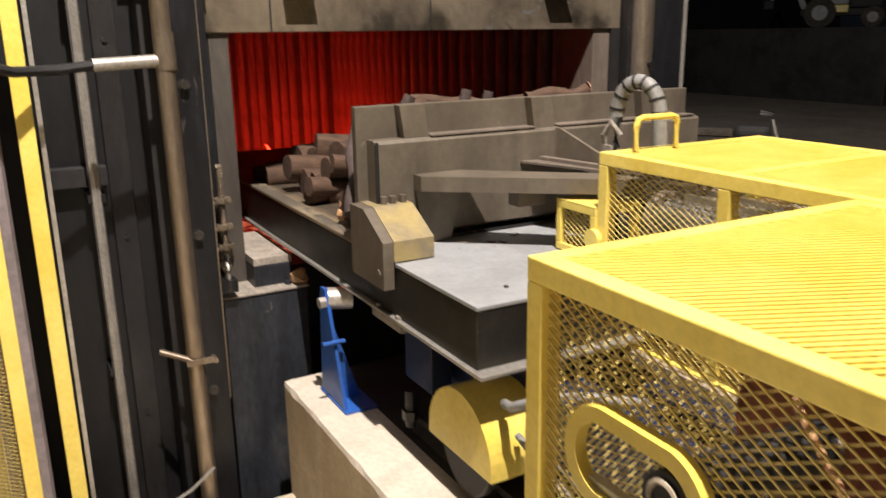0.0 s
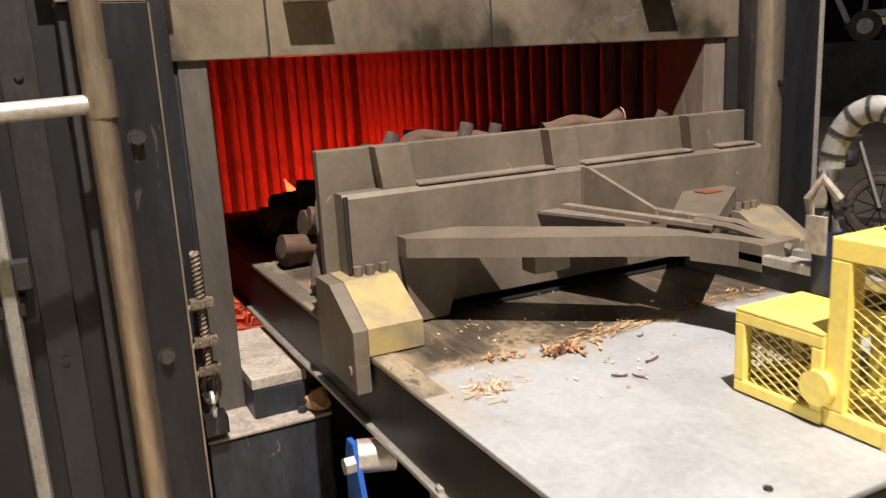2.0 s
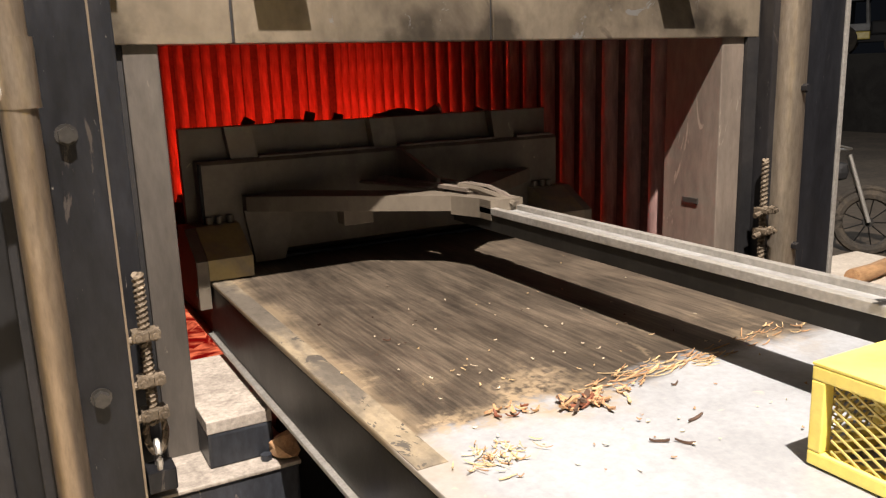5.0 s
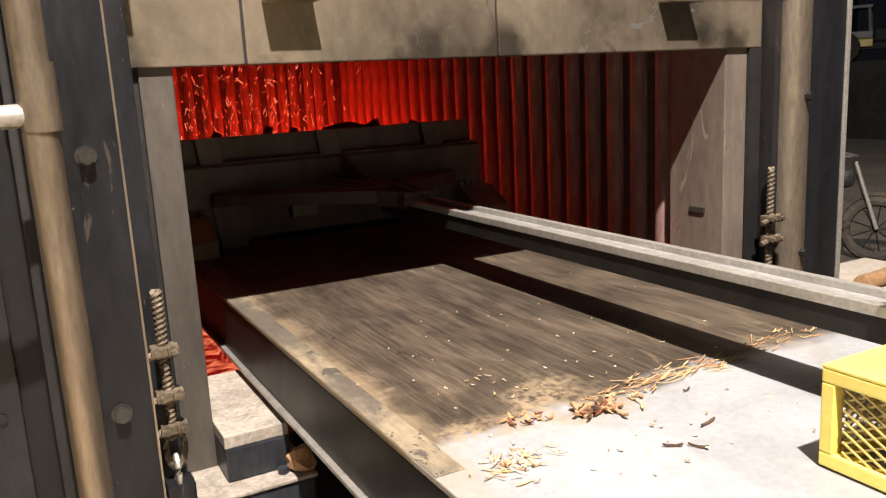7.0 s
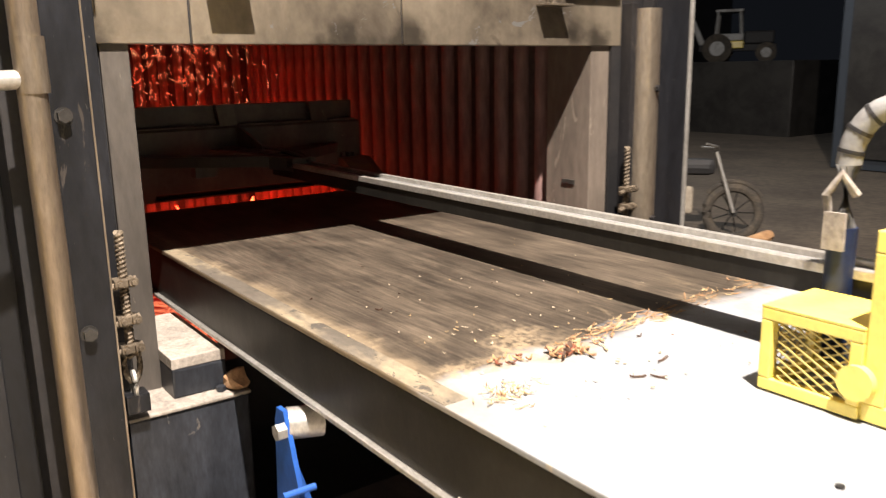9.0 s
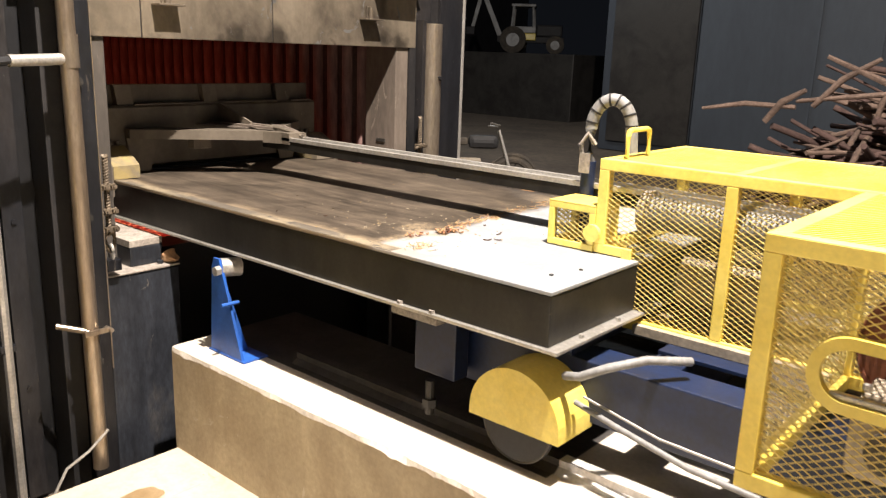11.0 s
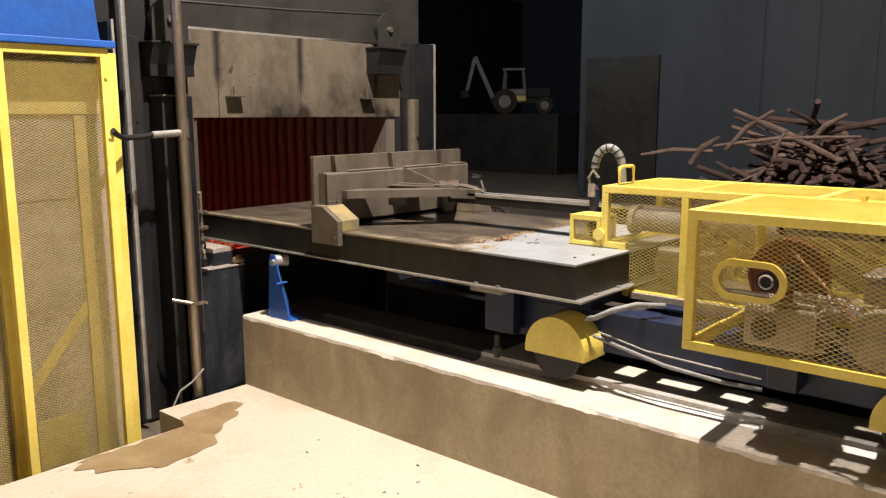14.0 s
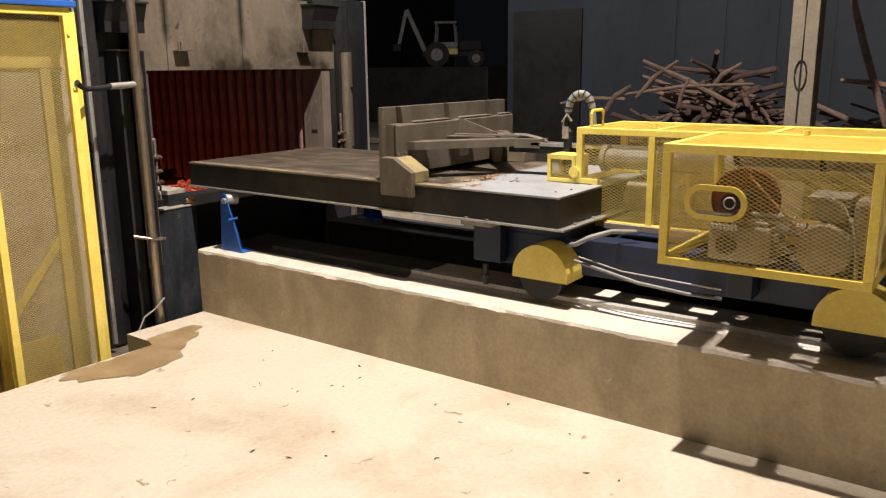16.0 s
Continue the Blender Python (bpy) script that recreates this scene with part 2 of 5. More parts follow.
M_ROOF = mat("dark_roof_sheet", (0.05, 0.05, 0.055), 0.7, 0.2, None, 0.5, 0.6, 10, 0.2, 0.0)
M_WHITE = mat("white_machine_paint", (0.36, 0.36, 0.35), 0.5, 0.0, (0.2, 0.19, 0.17), 0.6, 3, 30, 0.15, 0.0)
M_RUBBER = mat("dusty_rubber", (0.05, 0.043, 0.035), 0.85, 0.0, (0.13, 0.105, 0.075), 0.6, 8, 60, 0.3, 0.2)
M_CHAFF = mat("bark_scraps", (0.38, 0.215, 0.11), 0.9, 0.0, (0.46, 0.32, 0.18), 0.6, 25, 80, 0.3, 0.2)
M_WET = mat("damp_concrete", (0.23, 0.155, 0.075), 0.45, 0.0, (0.33, 0.24, 0.135), 0.8, 5, 40, 0.1, 0.08, (1, 1, 1), (0.38, 0.66))
M_EMBER = glow("glowing_embers", ((0.16, 0.002, 0.002), (1.0, 0.22, 0.10)), 1.3, 17, (0.44, 0.70))
M_FLAME = glow("red_flame", ((1.0, 0.018, 0.006), (1.0, 0.035, 0.010)), 24.0, 4)
M_SPARK = glow("sparks", ((1.0, 0.10, 0.035), (1.0, 0.42, 0.20)), 5.0, 9)


def table_top_material():
    """Charging table: scorched steel with long scratches ahead of the joint, blue-grey bare steel behind it, ochre dust along both."""
    m = mat("table_top_steel", (0.37, 0.385, 0.405), 0.45, 0.25, (0.25, 0.255, 0.26), 0.6, 3.5, 70, 0.10, 0.1, specks=((0.46, 0.42, 0.36), 16, 0.66))
    nt = m.node_tree
    b = nt.nodes["Principled BSDF"]
    pale = b.inputs["Base Color"].links[0].from_socket
    coord = nt.nodes.new("ShaderNodeTexCoord")
    sep = nt.nodes.new("ShaderNodeSeparateXYZ")
    nt.links.new(coord.outputs["Object"], sep.inputs[0])

    def maths(op, a, c):
        n = nt.nodes.new("ShaderNodeMath")
        n.operation = op
        for k, v in ((0, a), (1, c)):
            if isinstance(v, float):
                n.inputs[k].default_value = v
            else:
                nt.links.new(v, n.inputs[k])
        return n.outputs[0]

    def noise_tex(scale, detail, stretch=(1, 1, 1), dist=0.0):
        mp = nt.nodes.new("ShaderNodeMapping")
        mp.inputs["Scale"].default_value = stretch
        nt.links.new(coord.outputs["Object"], mp.inputs[0])
        n = nt.nodes.new("ShaderNodeTexNoise")
        n.inputs["Scale"].default_value, n.inputs["Detail"].default_value, n.inputs["Distortion"].default_value = scale, detail, dist
        n.inputs["Roughness"].default_value = 0.6
        nt.links.new(mp.outputs[0], n.inputs["Vector"])
        return n.outputs["Fac"]

    def span(src, lo, hi, out0=0.0, out1=1.0):
        r = nt.nodes.new("ShaderNodeMapRange")
        for k, v in enumerate((lo, hi, out0, out1)):
            r.inputs[k + 1].default_value = v
        nt.links.new(src, r.inputs[0])
        return r.outputs[0]

    def blend(fac, one, two, kind="MIX"):
        x = nt.nodes.new("ShaderNodeMix")
        x.data_type, x.blend_type = "RGBA", kind
        for sock, v in ((x.inputs[0], fac), (x.inputs[6], one), (x.inputs[7], two)):
            if isinstance(v, float):
                sock.default_value = v
            elif isinstance(v, tuple):
                sock.default_value = (*v, 1)
            else:
                nt.links.new(v, sock)
        return x.outputs[2]

    broad = noise_tex(22, 6, (1, 0.07, 1), 0.3)
    thin = noise_tex(130, 5, (1, 0.05, 1), 0.2)
    cloud = noise_tex(4.5, 9, (1, 0.7, 1), 0.9)
    grit = noise_tex(60, 4)
    dark = blend(span(broad, 0.22, 0.78), (0.050, 0.041, 0.034), (0.150, 0.124, 0.096))
    dark = blend(1.0, dark, blend(span(thin, 0.35, 0.68), (0.62, 0.62, 0.62), (1.60, 1.56, 1.50)), "MULTIPLY")
    dark = blend(1.0, dark, blend(span(cloud, 0.32, 0.66), (0.55, 0.54, 0.52), (1.30, 1.27, 1.20)), "MULTIPLY")
    dark = blend(1.0, dark, (0.86, 0.86, 0.87), "MULTIPLY")
    dark = blend(maths("MULTIPLY", span(thin, 0.70, 0.74), 0.6), dark, (0.30, 0.27, 0.22))
    edge = noise_tex(7, 8, (1, 1, 1), 0.5)
    line = maths("ADD", sep.outputs[1], maths("MULTIPLY", maths("SUBTRACT", edge, 0.5), 0.22))
    near = maths("MULTIPLY", span(line, -0.55, -0.76), span(line, -0.90, -0.80))
    rim = span(maths("ADD", sep.outputs[0], maths("MULTIPLY", maths("SUBTRACT", edge, 0.5), 0.16)), 0.25, 0.20)
    spot = maths("MULTIPLY", span(cloud, 0.47, 0.60), span(grit, 0.38, 0.56))
    dust = maths("MULTIPLY", maths("MAXIMUM", near, maths("MULTIPLY", rim, span(line, -1.1, -0.9))), maths("MAXIMUM", spot, maths("MULTIPLY", rim, 0.55)))
    col = blend(span(line, -0.83, -0.77), pale, dark)
    col = blend(maths("MULTIPLY", dust, 0.85), col, (0.37, 0.285, 0.18))
    nt.links.new(col, b.inputs["Base Color"])
    return m


M_TOP = table_top_material()
M_EDGE = mat("ochre_stained_edge_steel", (0.125, 0.108, 0.086), 0.55, 0.15, (0.34, 0.275, 0.18), 0.75, 9, 60, 0.2, 0.2, (1, 0.5, 1), (0.44, 0.60), flake=((0.08, 0.07, 0.058), 14, 0.60), streak=0.2)


# ---- mesh helpers ----
def bm_new():
    return bmesh.new()


def box(bm, x0, x1, y0, y1, z0, z1, bevel=0.0):
    vs = [bm.verts.new((x, y, z)) for z in (z0, z1) for y in (y0, y1) for x in (x0, x1)]
    fs = [bm.faces.new([vs[i] for i in f]) for f in ((0, 2, 3, 1), (4, 5, 7, 6), (0, 1, 5, 4), (2, 6, 7, 3), (0, 4, 6, 2), (1, 3, 7, 5))]
    if bevel:
        edges = {e for f in fs for e in f.edges}
        bmesh.ops.bevel(bm, geom=list(edges), offset=bevel, segments=2, affect="EDGES", profile=0.6)
    return bm


def prism(bm, axis, a0, a1, profile):
    """Extrudes a closed profile (pairs on the two other axes, in order) along an axis."""
    def at(a, u, v):
        return {"x": (a, u, v), "y": (u, a, v), "z": (u, v, a)}[axis]
    one = [bm.verts.new(at(a0, *p)) for p in profile]
    two = [bm.verts.new(at(a1, *p)) for p in profile]
    n = len(profile)
    fs = [bm.faces.new(one), bm.faces.new(list(reversed(two)))]
    for i in range(n):
        j = (i + 1) % n
        fs.append(bm.faces.new((one[i], two[i], two[j], one[j])))
    bmesh.ops.recalc_face_normals(bm, faces=fs)
    return bm


def rod(bm, a, b, r, r2=None, n=12):
    a, b = Vector(a), Vector(b)
    turn = (b - a).to_track_quat("Z", "Y").to_matrix().to_4x4()
    m = Matrix.Translation((a + b) / 2) @ turn
    bmesh.ops.create_cone(bm, cap_ends=True, segments=n, radius1=r, radius2=r if r2 is None else r2, depth=(b - a).length, matrix=m)
    return bm


def tube(bm, pts, r, n=8, wobble=0.0):
    """A round bar along points."""
    pts = [Vector(p) for p in pts]
    rings = []
    for i, p in enumerate(pts):
        d = (pts[min(i + 1, len(pts) - 1)] - pts[max(i - 1, 0)]).normalized()
        q = d.to_track_quat("Z", "Y")
        rr = r[i] if isinstance(r, (list, tuple)) else r
        rings.append([bm.verts.new(p + q @ Vector((rr * math.cos(k * math.tau / n), rr * math.sin(k * math.tau / n), 0)) * (1 + wobble * random.uniform(-1, 1))) for k in range(n)])
    for a, b in zip(rings, rings[1:]):
        for k in range(n):
            bm.faces.new((a[k], a[(k + 1) % n], b[(k + 1) % n], b[k]))
    bm.faces.new(list(reversed(rings[0])))
    bm.faces.new(rings[-1])
    return bm


def part(name, bm, material, parent=None, label="", smooth=False):
    me = bpy.data.meshes.new(name)
    bmesh.ops.recalc_face_normals(bm, faces=bm.faces)
    bm.to_mesh(me)
    bm.free()
    me.materials.append(material)
    if smooth:
        me.polygons.foreach_set("use_smooth", [True] * len(me.polygons))
        me.set_sharp_from_angle(angle=radians(40))
    ob = new(name, me)
    ob.parent = parent
    return tagged(ob, label) if label else ob


def thing(name, label, category, group="", place=(0, 0, 0)):
    ob = new(name)
    ob.location = place
    ob.empty_display_size = 0.1
    return tagged(ob, label, category, group)


def structure(name, bm, material, label, category, smooth=False):
    return tagged(part(name, bm, material, None, label, smooth), "", category, "", "structure")


def B(*a, bevel=0.0):
    return box(bm_new(), *a, bevel=bevel)


def lattice(bm, w, h, pw, ph, t, put):
    """Expanded metal: crossing slanted strips clipped to a w x h field; put maps (u, v, depth) to the place."""
    k = ph / pw
    for sign, lift in ((1, 0.0), (-1, t * 0.8)):
        lo, hi = (-k * w, h) if sign > 0 else (0.0, h + k * w)
        c = lo + ph / 2
        while c < hi:
            us = []
            for u, v in ((0, c), (w, c + sign * k * w)):
                us.append((u, v))
            (u0, v0), (u1, v1) = us
            pts = []
            for u, v in ((u0, v0), (u1, v1)):
                if v < 0:
                    u, v = (0 - c) / (sign * k), 0.0
                if v > h:
                    u, v = (h - c) / (sign * k), h
                pts.append((u, v))
            (ua, va), (ub, vb) = pts
            ln = math.hypot(ub - ua, vb - va)
            if ln > 0.01:
                nx, ny = -(vb - va) / ln * t / 2, (ub - ua) / ln * t / 2
                q = [bm.verts.new(put(u, v, d)) for d in (lift, lift + t) for u, v in ((ua + nx, va + ny), (ub + nx, vb + ny), (ub - nx, vb - ny), (ua - nx, va - ny))]
                for f in ((0, 1, 2, 3), (7, 6, 5, 4), (0, 4, 5, 1), (2, 6, 7, 3)):
                    bm.faces.new([q[i] for i in f])
            c += ph
    return bm


# ---- ground and shed ----
structure("ground", B(-40, 60, -40, 60, -0.45, -0.22), M_EARTH, "dark brown earth yard with dust and scraps", "ground")
bm = B(-9, 0.0, -14, -0.74, -0.2, 0.0)
box(bm, -0.62, 0.0, -0.739, -0.41, -0.2, 0.0)
floor = structure("floor", bm, M_FLOOR, "pale worn concrete platform with dirt marks", "floor")

bm = bm_new()
ys = [-14 + i * 0.08 for i in range(120)] + [-4.4 + i * 0.016 for i in range(251)]
prof = []
for i, y in enumerate(ys):
    chip = 0.010 * noise.noise((0, y * 9, 1)) + 0.050 * max(0, noise.noise((3, y * 3.3, 0)) - 0.08) + 0.006 * noise.noise((1, y * 31, 4))
    drop = 0.028 * max(0, noise.noise((7, y * 5, 2))) + 0.006 * noise.noise((2, y * 27, 3))
    prof.append([(0.0, -0.2), (0.0, 0.446 - drop), (0.004 + max(0, chip), 0.461 - abs(drop) * 0.3), (0.025 + max(0, chip), 0.464), (0.205, 0.464), (0.66, 0.464), (0.66, -0.2)])
rings = [[bm.verts.new((x, y, z)) for x, z in p] for y, p in zip(ys, prof)]
for a, b in zip(rings, rings[1:]):
    for k in range(7):
        f = bm.faces.new((a[k], a[(k + 1) % 7], b[(k + 1) % 7], b[k]))
        # top painted pale where the lamp reaches, near-black where the table shades it
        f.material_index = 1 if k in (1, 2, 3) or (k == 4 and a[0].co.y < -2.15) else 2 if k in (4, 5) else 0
bm.faces.new(rings[0]), bm.faces.new(list(reversed(rings[-1])))
rail_wall = structure("rail_wall", bm, M_CONC, "rough concrete rail wall, chipped edge, lamplight and table shade painted on top", "concrete wall")
rail_wall.data.materials.append(M_PALECEM)
rail_wall.data.materials.append(M_UNDERSHADE)
# coloured dark throughout for the shade the carriage throws on it
structure("rail_wall_far", B(1.32, 1.76, -14, -0.4, -0.2, 0.465, bevel=0.01), M_UNDERSHADE, "flat-topped concrete rail wall darkened for the shade under the carriage", "concrete wall")
for x in (0.285, 1.475):
    bm = prism(bm_new(), "y", -14, -2.15, [(x - 0.05, 0.466), (x + 0.05, 0.466), (x + 0.022, 0.482), (x + 0.022, 0.505), (x - 0.022, 0.505), (x - 0.022, 0.482)])
    tagged(part("rail", bm, M_RAIL, None, "worn bright steel rail on the concrete wall"), "", "rail", "carriage rails", "structure")
    # this rail length is coloured dark, as the table shades it
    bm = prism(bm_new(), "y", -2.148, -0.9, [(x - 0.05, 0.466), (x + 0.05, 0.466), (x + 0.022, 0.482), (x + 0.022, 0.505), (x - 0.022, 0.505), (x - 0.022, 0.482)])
    tagged(part("rail", bm, M_UNDERSHADE, None, "rail end darkened for the shade under the charging table"), "", "rail", "carriage rails", "structure")
# damp patch
bm = bm_new()
n = 72
rim = []
for k in range(n):
    a = math.tau * k / n
    u, v = math.cos(a), math.sin(a)
    r = 1 + 0.26 * noise.noise((u * 1.5, v * 1.5, 4)) + 0.20 * noise.noise((u * 4, v * 4, 9)) + 0.08 * noise.noise((u * 13, v * 13, 2))
    p, q = r * 0.50 * u, r * 0.20 * v
    y = -0.85 + 0.16 * u * u + 0.05 * p + 0.99 * q - (0.10 if u < 0.4 else 0.0)
    rim.append(bm.verts.new((-0.82 + 0.99 * p - 0.05 * q, min(-0.60 if -0.82 + p > -0.6 else -0.752, y), 0.004)))
bm.faces.new(rim)
structure("damp_patch", bm, M_WET, "damp brown stain spread over the concrete floor", "stain")

CRUMBS = [(-0.55, -2.3), (-0.25, -2.0), (-0.75, -1.9), (-0.35, -2.9), (-1.3, -2.6), (-0.9, -3.3), (-1.6, -3.6), (-0.5, -3.7), (-1.1, -1.7), (-0.2, -3.3), (-1.9, -3.0), (-1.4, -4.2), (-0.65, -4.4), (-2.2, -3.8), (-0.95, -2.55), (-0.3, -1.5)]
for k, (x, y) in enumerate(CRUMBS * 2):
    x, y = x + random.uniform(-0.15, 0.1), y + random.uniform(-0.25, 0.25)
    ln = random.uniform(0.005, 0.018)
    ob = part("bark_chip", tube(bm_new(), [(-ln, 0, 0.003), (0, 0.004, 0.005), (ln, 0, 0.003)], [0.001, 0.003, 0.001], 5, 0.4), M_BARK, None, "small dark bark chip on the concrete floor")
    tagged(ob, "", "bark chip", "chips on the floor")
    ob.matrix_basis = pose(min(-0.03, x), y, 0.001, 0, 0, random.uniform(0, 180))

structure("wall_east", B(13.0, 13.3, -40, 3.1, -0.3, 9), M_WALLB, "tall blue-grey sheet wall of the shed", "wall")
bm = bm_new()
for y in range(-20, 2):
    box(bm, 12.97, 12.995, y, y + 0.03, -0.2, 9)
structure("trim_east", bm, M_WALLB, "thin upright seams of the sheet wall", "trim")
structure("wall_west", B(-9.3, -9.0, -14, 30, -0.3, 8), M_WALLB, "plain dark sheet wall", "wall")
structure("wall_south", B(-9.3, 13.3, -14.3, -14.0, -0.3, 8), M_WALLB, "plain dark sheet wall", "wall")
structure("wall_north", B(-9, 60, 40, 40.3, -0.3, 12), M_ROOF, "far dark wall of the yard", "wall")
structure("ceiling", B(-9.3, 13.3, -14.3, 4.0, 8.0, 8.2), M_ROOF, "dark metal shed roof", "ceiling")
structure("retaining_wall", B(19.0, 60, 9.5, 40, -0.3, 1.75, bevel=0.03), M_UPPER, "grey concrete retaining wall and raised yard", "wall")
bm = B(13.6, 13.85, 3.1, 5.4, -0.2, 9)
structure("garage_wall", bm, M_WALLB, "dark grey shed front beside the yard", "wall")
door = structure("door_1", B(13.53, 13.59, 3.4, 5.2, 0.0, 3.0), M_UPPER, "dark roller door in the shed front", "door")

# ---- furnace ----
furnace_front = structure("wall_furnace", B(-0.95, -0.30, -0.02, 0.24, -0.22, 3.6), M_DARK, "dark grey painted steel furnace front", "furnace wall")
structure("wall_furnace_right", B(1.845, 2.262, 0.03, 0.24, -0.22, 2.315), M_FRAME, "dark grey painted steel furnace front", "furnace wall")
structure("wall_furnace_top", B(-0.30, 2.22, 0.085, 0.24, 1.78, 3.6), M_UPPER, "dull grey steel furnace front above the door", "furnace wall")
structure("trim_right_edge", B(2.2625, 2.283, -0.055, 0.24, -0.22, 2.32, bevel=0.003), M_GALV, "pale bare edge of the steel post", "trim")
structure("trim_top_edge", B(-0.30, 2.26, 0.062, 0.083, 2.285, 2.30), M_GALV, "pale bare top edge of the door frame", "trim")
structure("wall_furnace_side", B(-0.70, -0.675, -0.26, -0.021, -0.22, 2.25), M_DARK, "dark grey steel side plate", "furnace wall")
structure("trim_left_edge", B(-0.690, -0.676, -0.285, -0.262, -0.22, 2.26), M_GALV, "pale bare edge of the side plate", "trim")
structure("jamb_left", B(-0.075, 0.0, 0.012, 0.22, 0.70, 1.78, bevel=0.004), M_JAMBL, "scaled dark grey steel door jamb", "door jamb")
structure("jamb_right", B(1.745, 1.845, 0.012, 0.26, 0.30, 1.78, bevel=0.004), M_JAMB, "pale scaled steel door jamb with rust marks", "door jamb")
structure("jamb_mark", B(1.738, 1.7445, 0.09, 0.16, 1.165, 1.185, bevel=0.002), M_UPPER, "small weld scar on the jamb", "trim")
structure("jamb_flange_left", B(-0.150, -0.096, -0.06, 0.05, -0.2, 2.25, bevel=0.003), M_FRAME, "dark steel guide channel beside the jamb", "guide channel")
structure("jamb_gap_left", B(-0.096, -0.076, 0.02, 0.2, -0.2, 2.3), M_BLACK, "black slot of the door guide", "guide channel")
structure("jamb_gap_right", B(1.846, 1.90, 0.0, 0.028, 0.2, 2.25), M_BLACK, "black slot of the door guide", "guide channel")
structure("guide_channel_right", B(1.905, 1.94, -0.05, 0.028, 0.2, 1.88, bevel=0.003), M_FRAME, "dark steel guide channel beside the jamb", "guide channel")

# left guide post with bolts
post = thing("guide_post", "dark painted steel guide post with hexagon bolts", "steel post")
part("web", B(-0.345, -0.268, -0.17, -0.022, -0.22, 1.848, bevel=0.004), M_BLACK, post)
part("cap", B(-0.347, -0.158, -0.194, -0.022, 1.8485, 1.857, bevel=0.003), M_PIPE, post, "bare worn steel cap plate")
part("flange", B(-0.262, -0.155, -0.192, -0.176, -0.22, 1.848, bevel=0.003), M_FRAME, post)
for x in (-0.2625, -0.1545):
    part("worn_edge", B(x - 0.0022, x + 0.0022, -0.1945, -0.1905, 0.35, 1.846), M_PIPE, post, "bare worn steel edge")
for k in range(26):
    z = 1.35 + 0.0185 * k
    part("weld_bead", rod(bm_new(), (-0.2665, -0.188, z), (-0.2625, -0.184, z + 0.017), 0.007, n=6), M_FRAME, post)
for z in (0.40, 1.010, 1.545):
    bm = rod(bm_new(), (-0.218, -0.214, z), (-0.218, -0.192, z), 0.0165, n=6)
    rod(bm, (-0.218, -0.195, z), (-0.218, -0.192, z), 0.021, n=14)
    part("bolt", bm, M_UPPER, post, "dull bare hexagon bolt")

# right post and half-round pipe guard
rpost = thing("guide_post", "dark blue-grey painted steel post with a bolt", "steel post")
part("flange", B(2.055, 2.261, -0.05, -0.03, -0.22, 2.315, bevel=0.003), M_FRAME, rpost)
part("web", B(2.055, 2.075, -0.028, 0.028, -0.22, 2.31), M_BLACK, rpost)
rpipe = thing("guard_pipe", "brown worn steel counterweight pipe beside the post", "pipe")
bm = rod(bm_new(), (1.992, -0.045, 0.2), (1.992, -0.045, 1.86), 0.060, n=20)
part("pipe", bm, M_PIPE, rpipe, smooth=True)
part("bolt", rod(bm_new(), (1.998, -0.125, 1.549), (1.998, -0.10, 1.549), 0.014, n=6), M_FRAME, rpipe)
part("bolt", rod(bm_new(), (1.998, -0.125, 1.02), (1.998, -0.10, 1.02), 0.014, n=6), M_FRAME, rpipe)

# left tall pipe with stub, clamps, second pipe
pipe = thing("vertical_pipe", "tall worn brownish steel pipe with a welded stub", "pipe")
part("pipe", rod(bm_new(), (-0.288, -0.30, -0.02), (-0.300, -0.30, 3.3), 0.031, n=18), M_PIPE, pipe, smooth=True)
part("stub", rod(bm_new(), (-0.52, -0.34, 1.622), (-0.315, -0.302, 1.630), 0.021, n=14), M_GALV, pipe, "bright bare steel stub", smooth=True)
part("sleeve", rod(bm_new(), (-0.2905, -0.30, 1.60), (-0.2915, -0.30, 1.72), 0.0345, n=18), M_PIPE, pipe, smooth=True)
for z in (0.58,):
    bm = B(-0.33, -0.235, -0.343, -0.333, z - 0.011, z + 0.011, bevel=0.003)
    rod(bm, (-0.23, -0.36, z), (-0.23, -0.31, z), 0.009, n=6)
    rod(bm, (-0.40, -0.25, z + 0.03), (-0.30, -0.32, z), 0.012)
    part("clamp", bm, M_PIPE, pipe)
cable = thing("black_cable", "black cable joining the guard and the pipe stub", "cable")
part("sheath", tube(bm_new(), [(-0.845, -0.53, 1.655), (-0.82, -0.51, 1.635), (-0.74, -0.43, 1.612), (-0.62, -0.37, 1.612), (-0.52, -0.34, 1.622)], 0.016), M_BLACK, cable, smooth=True)
con = thing("conduit", "thin pale conduit along the furnace front", "conduit")
for z in (0.5, 1.15, 1.85):
    part("saddle", B(-0.565, -0.505, -0.125, -0.022, z, z + 0.03, bevel=0.004), M_FRAME, con, "dark pipe saddle")
part("pipe", tube(bm_new(), [(-0.535, -0.115, -0.15), (-0.535, -0.115, 2.6)], 0.019), M_GALV, con, smooth=True)
for x in (-0.44,):
    ch = thing("black_channel", "black steel channel on the furnace front", "steel channel")
    part("web", B(x - 0.04, x + 0.04, -0.04, -0.022, -0.2, 2.2, bevel=0.003), M_FRAME, ch)
    for z in (0.3, 1.0, 1.7):
        part("rivet", rod(bm_new(), (x, -0.047, z), (x, -0.0405, z), 0.010, n=10), M_FRAME, ch)
band = thing("stiffener_bar", "black steel stiffener bar across the furnace front", "steel bar")
part("bar", B(-0.67, -0.485, -0.07, -0.022, 1.20, 1.27, bevel=0.003), M_BLACK, band)
wire = thing("loose_wire", "thin grey wire hanging at the pipe foot", "wire")
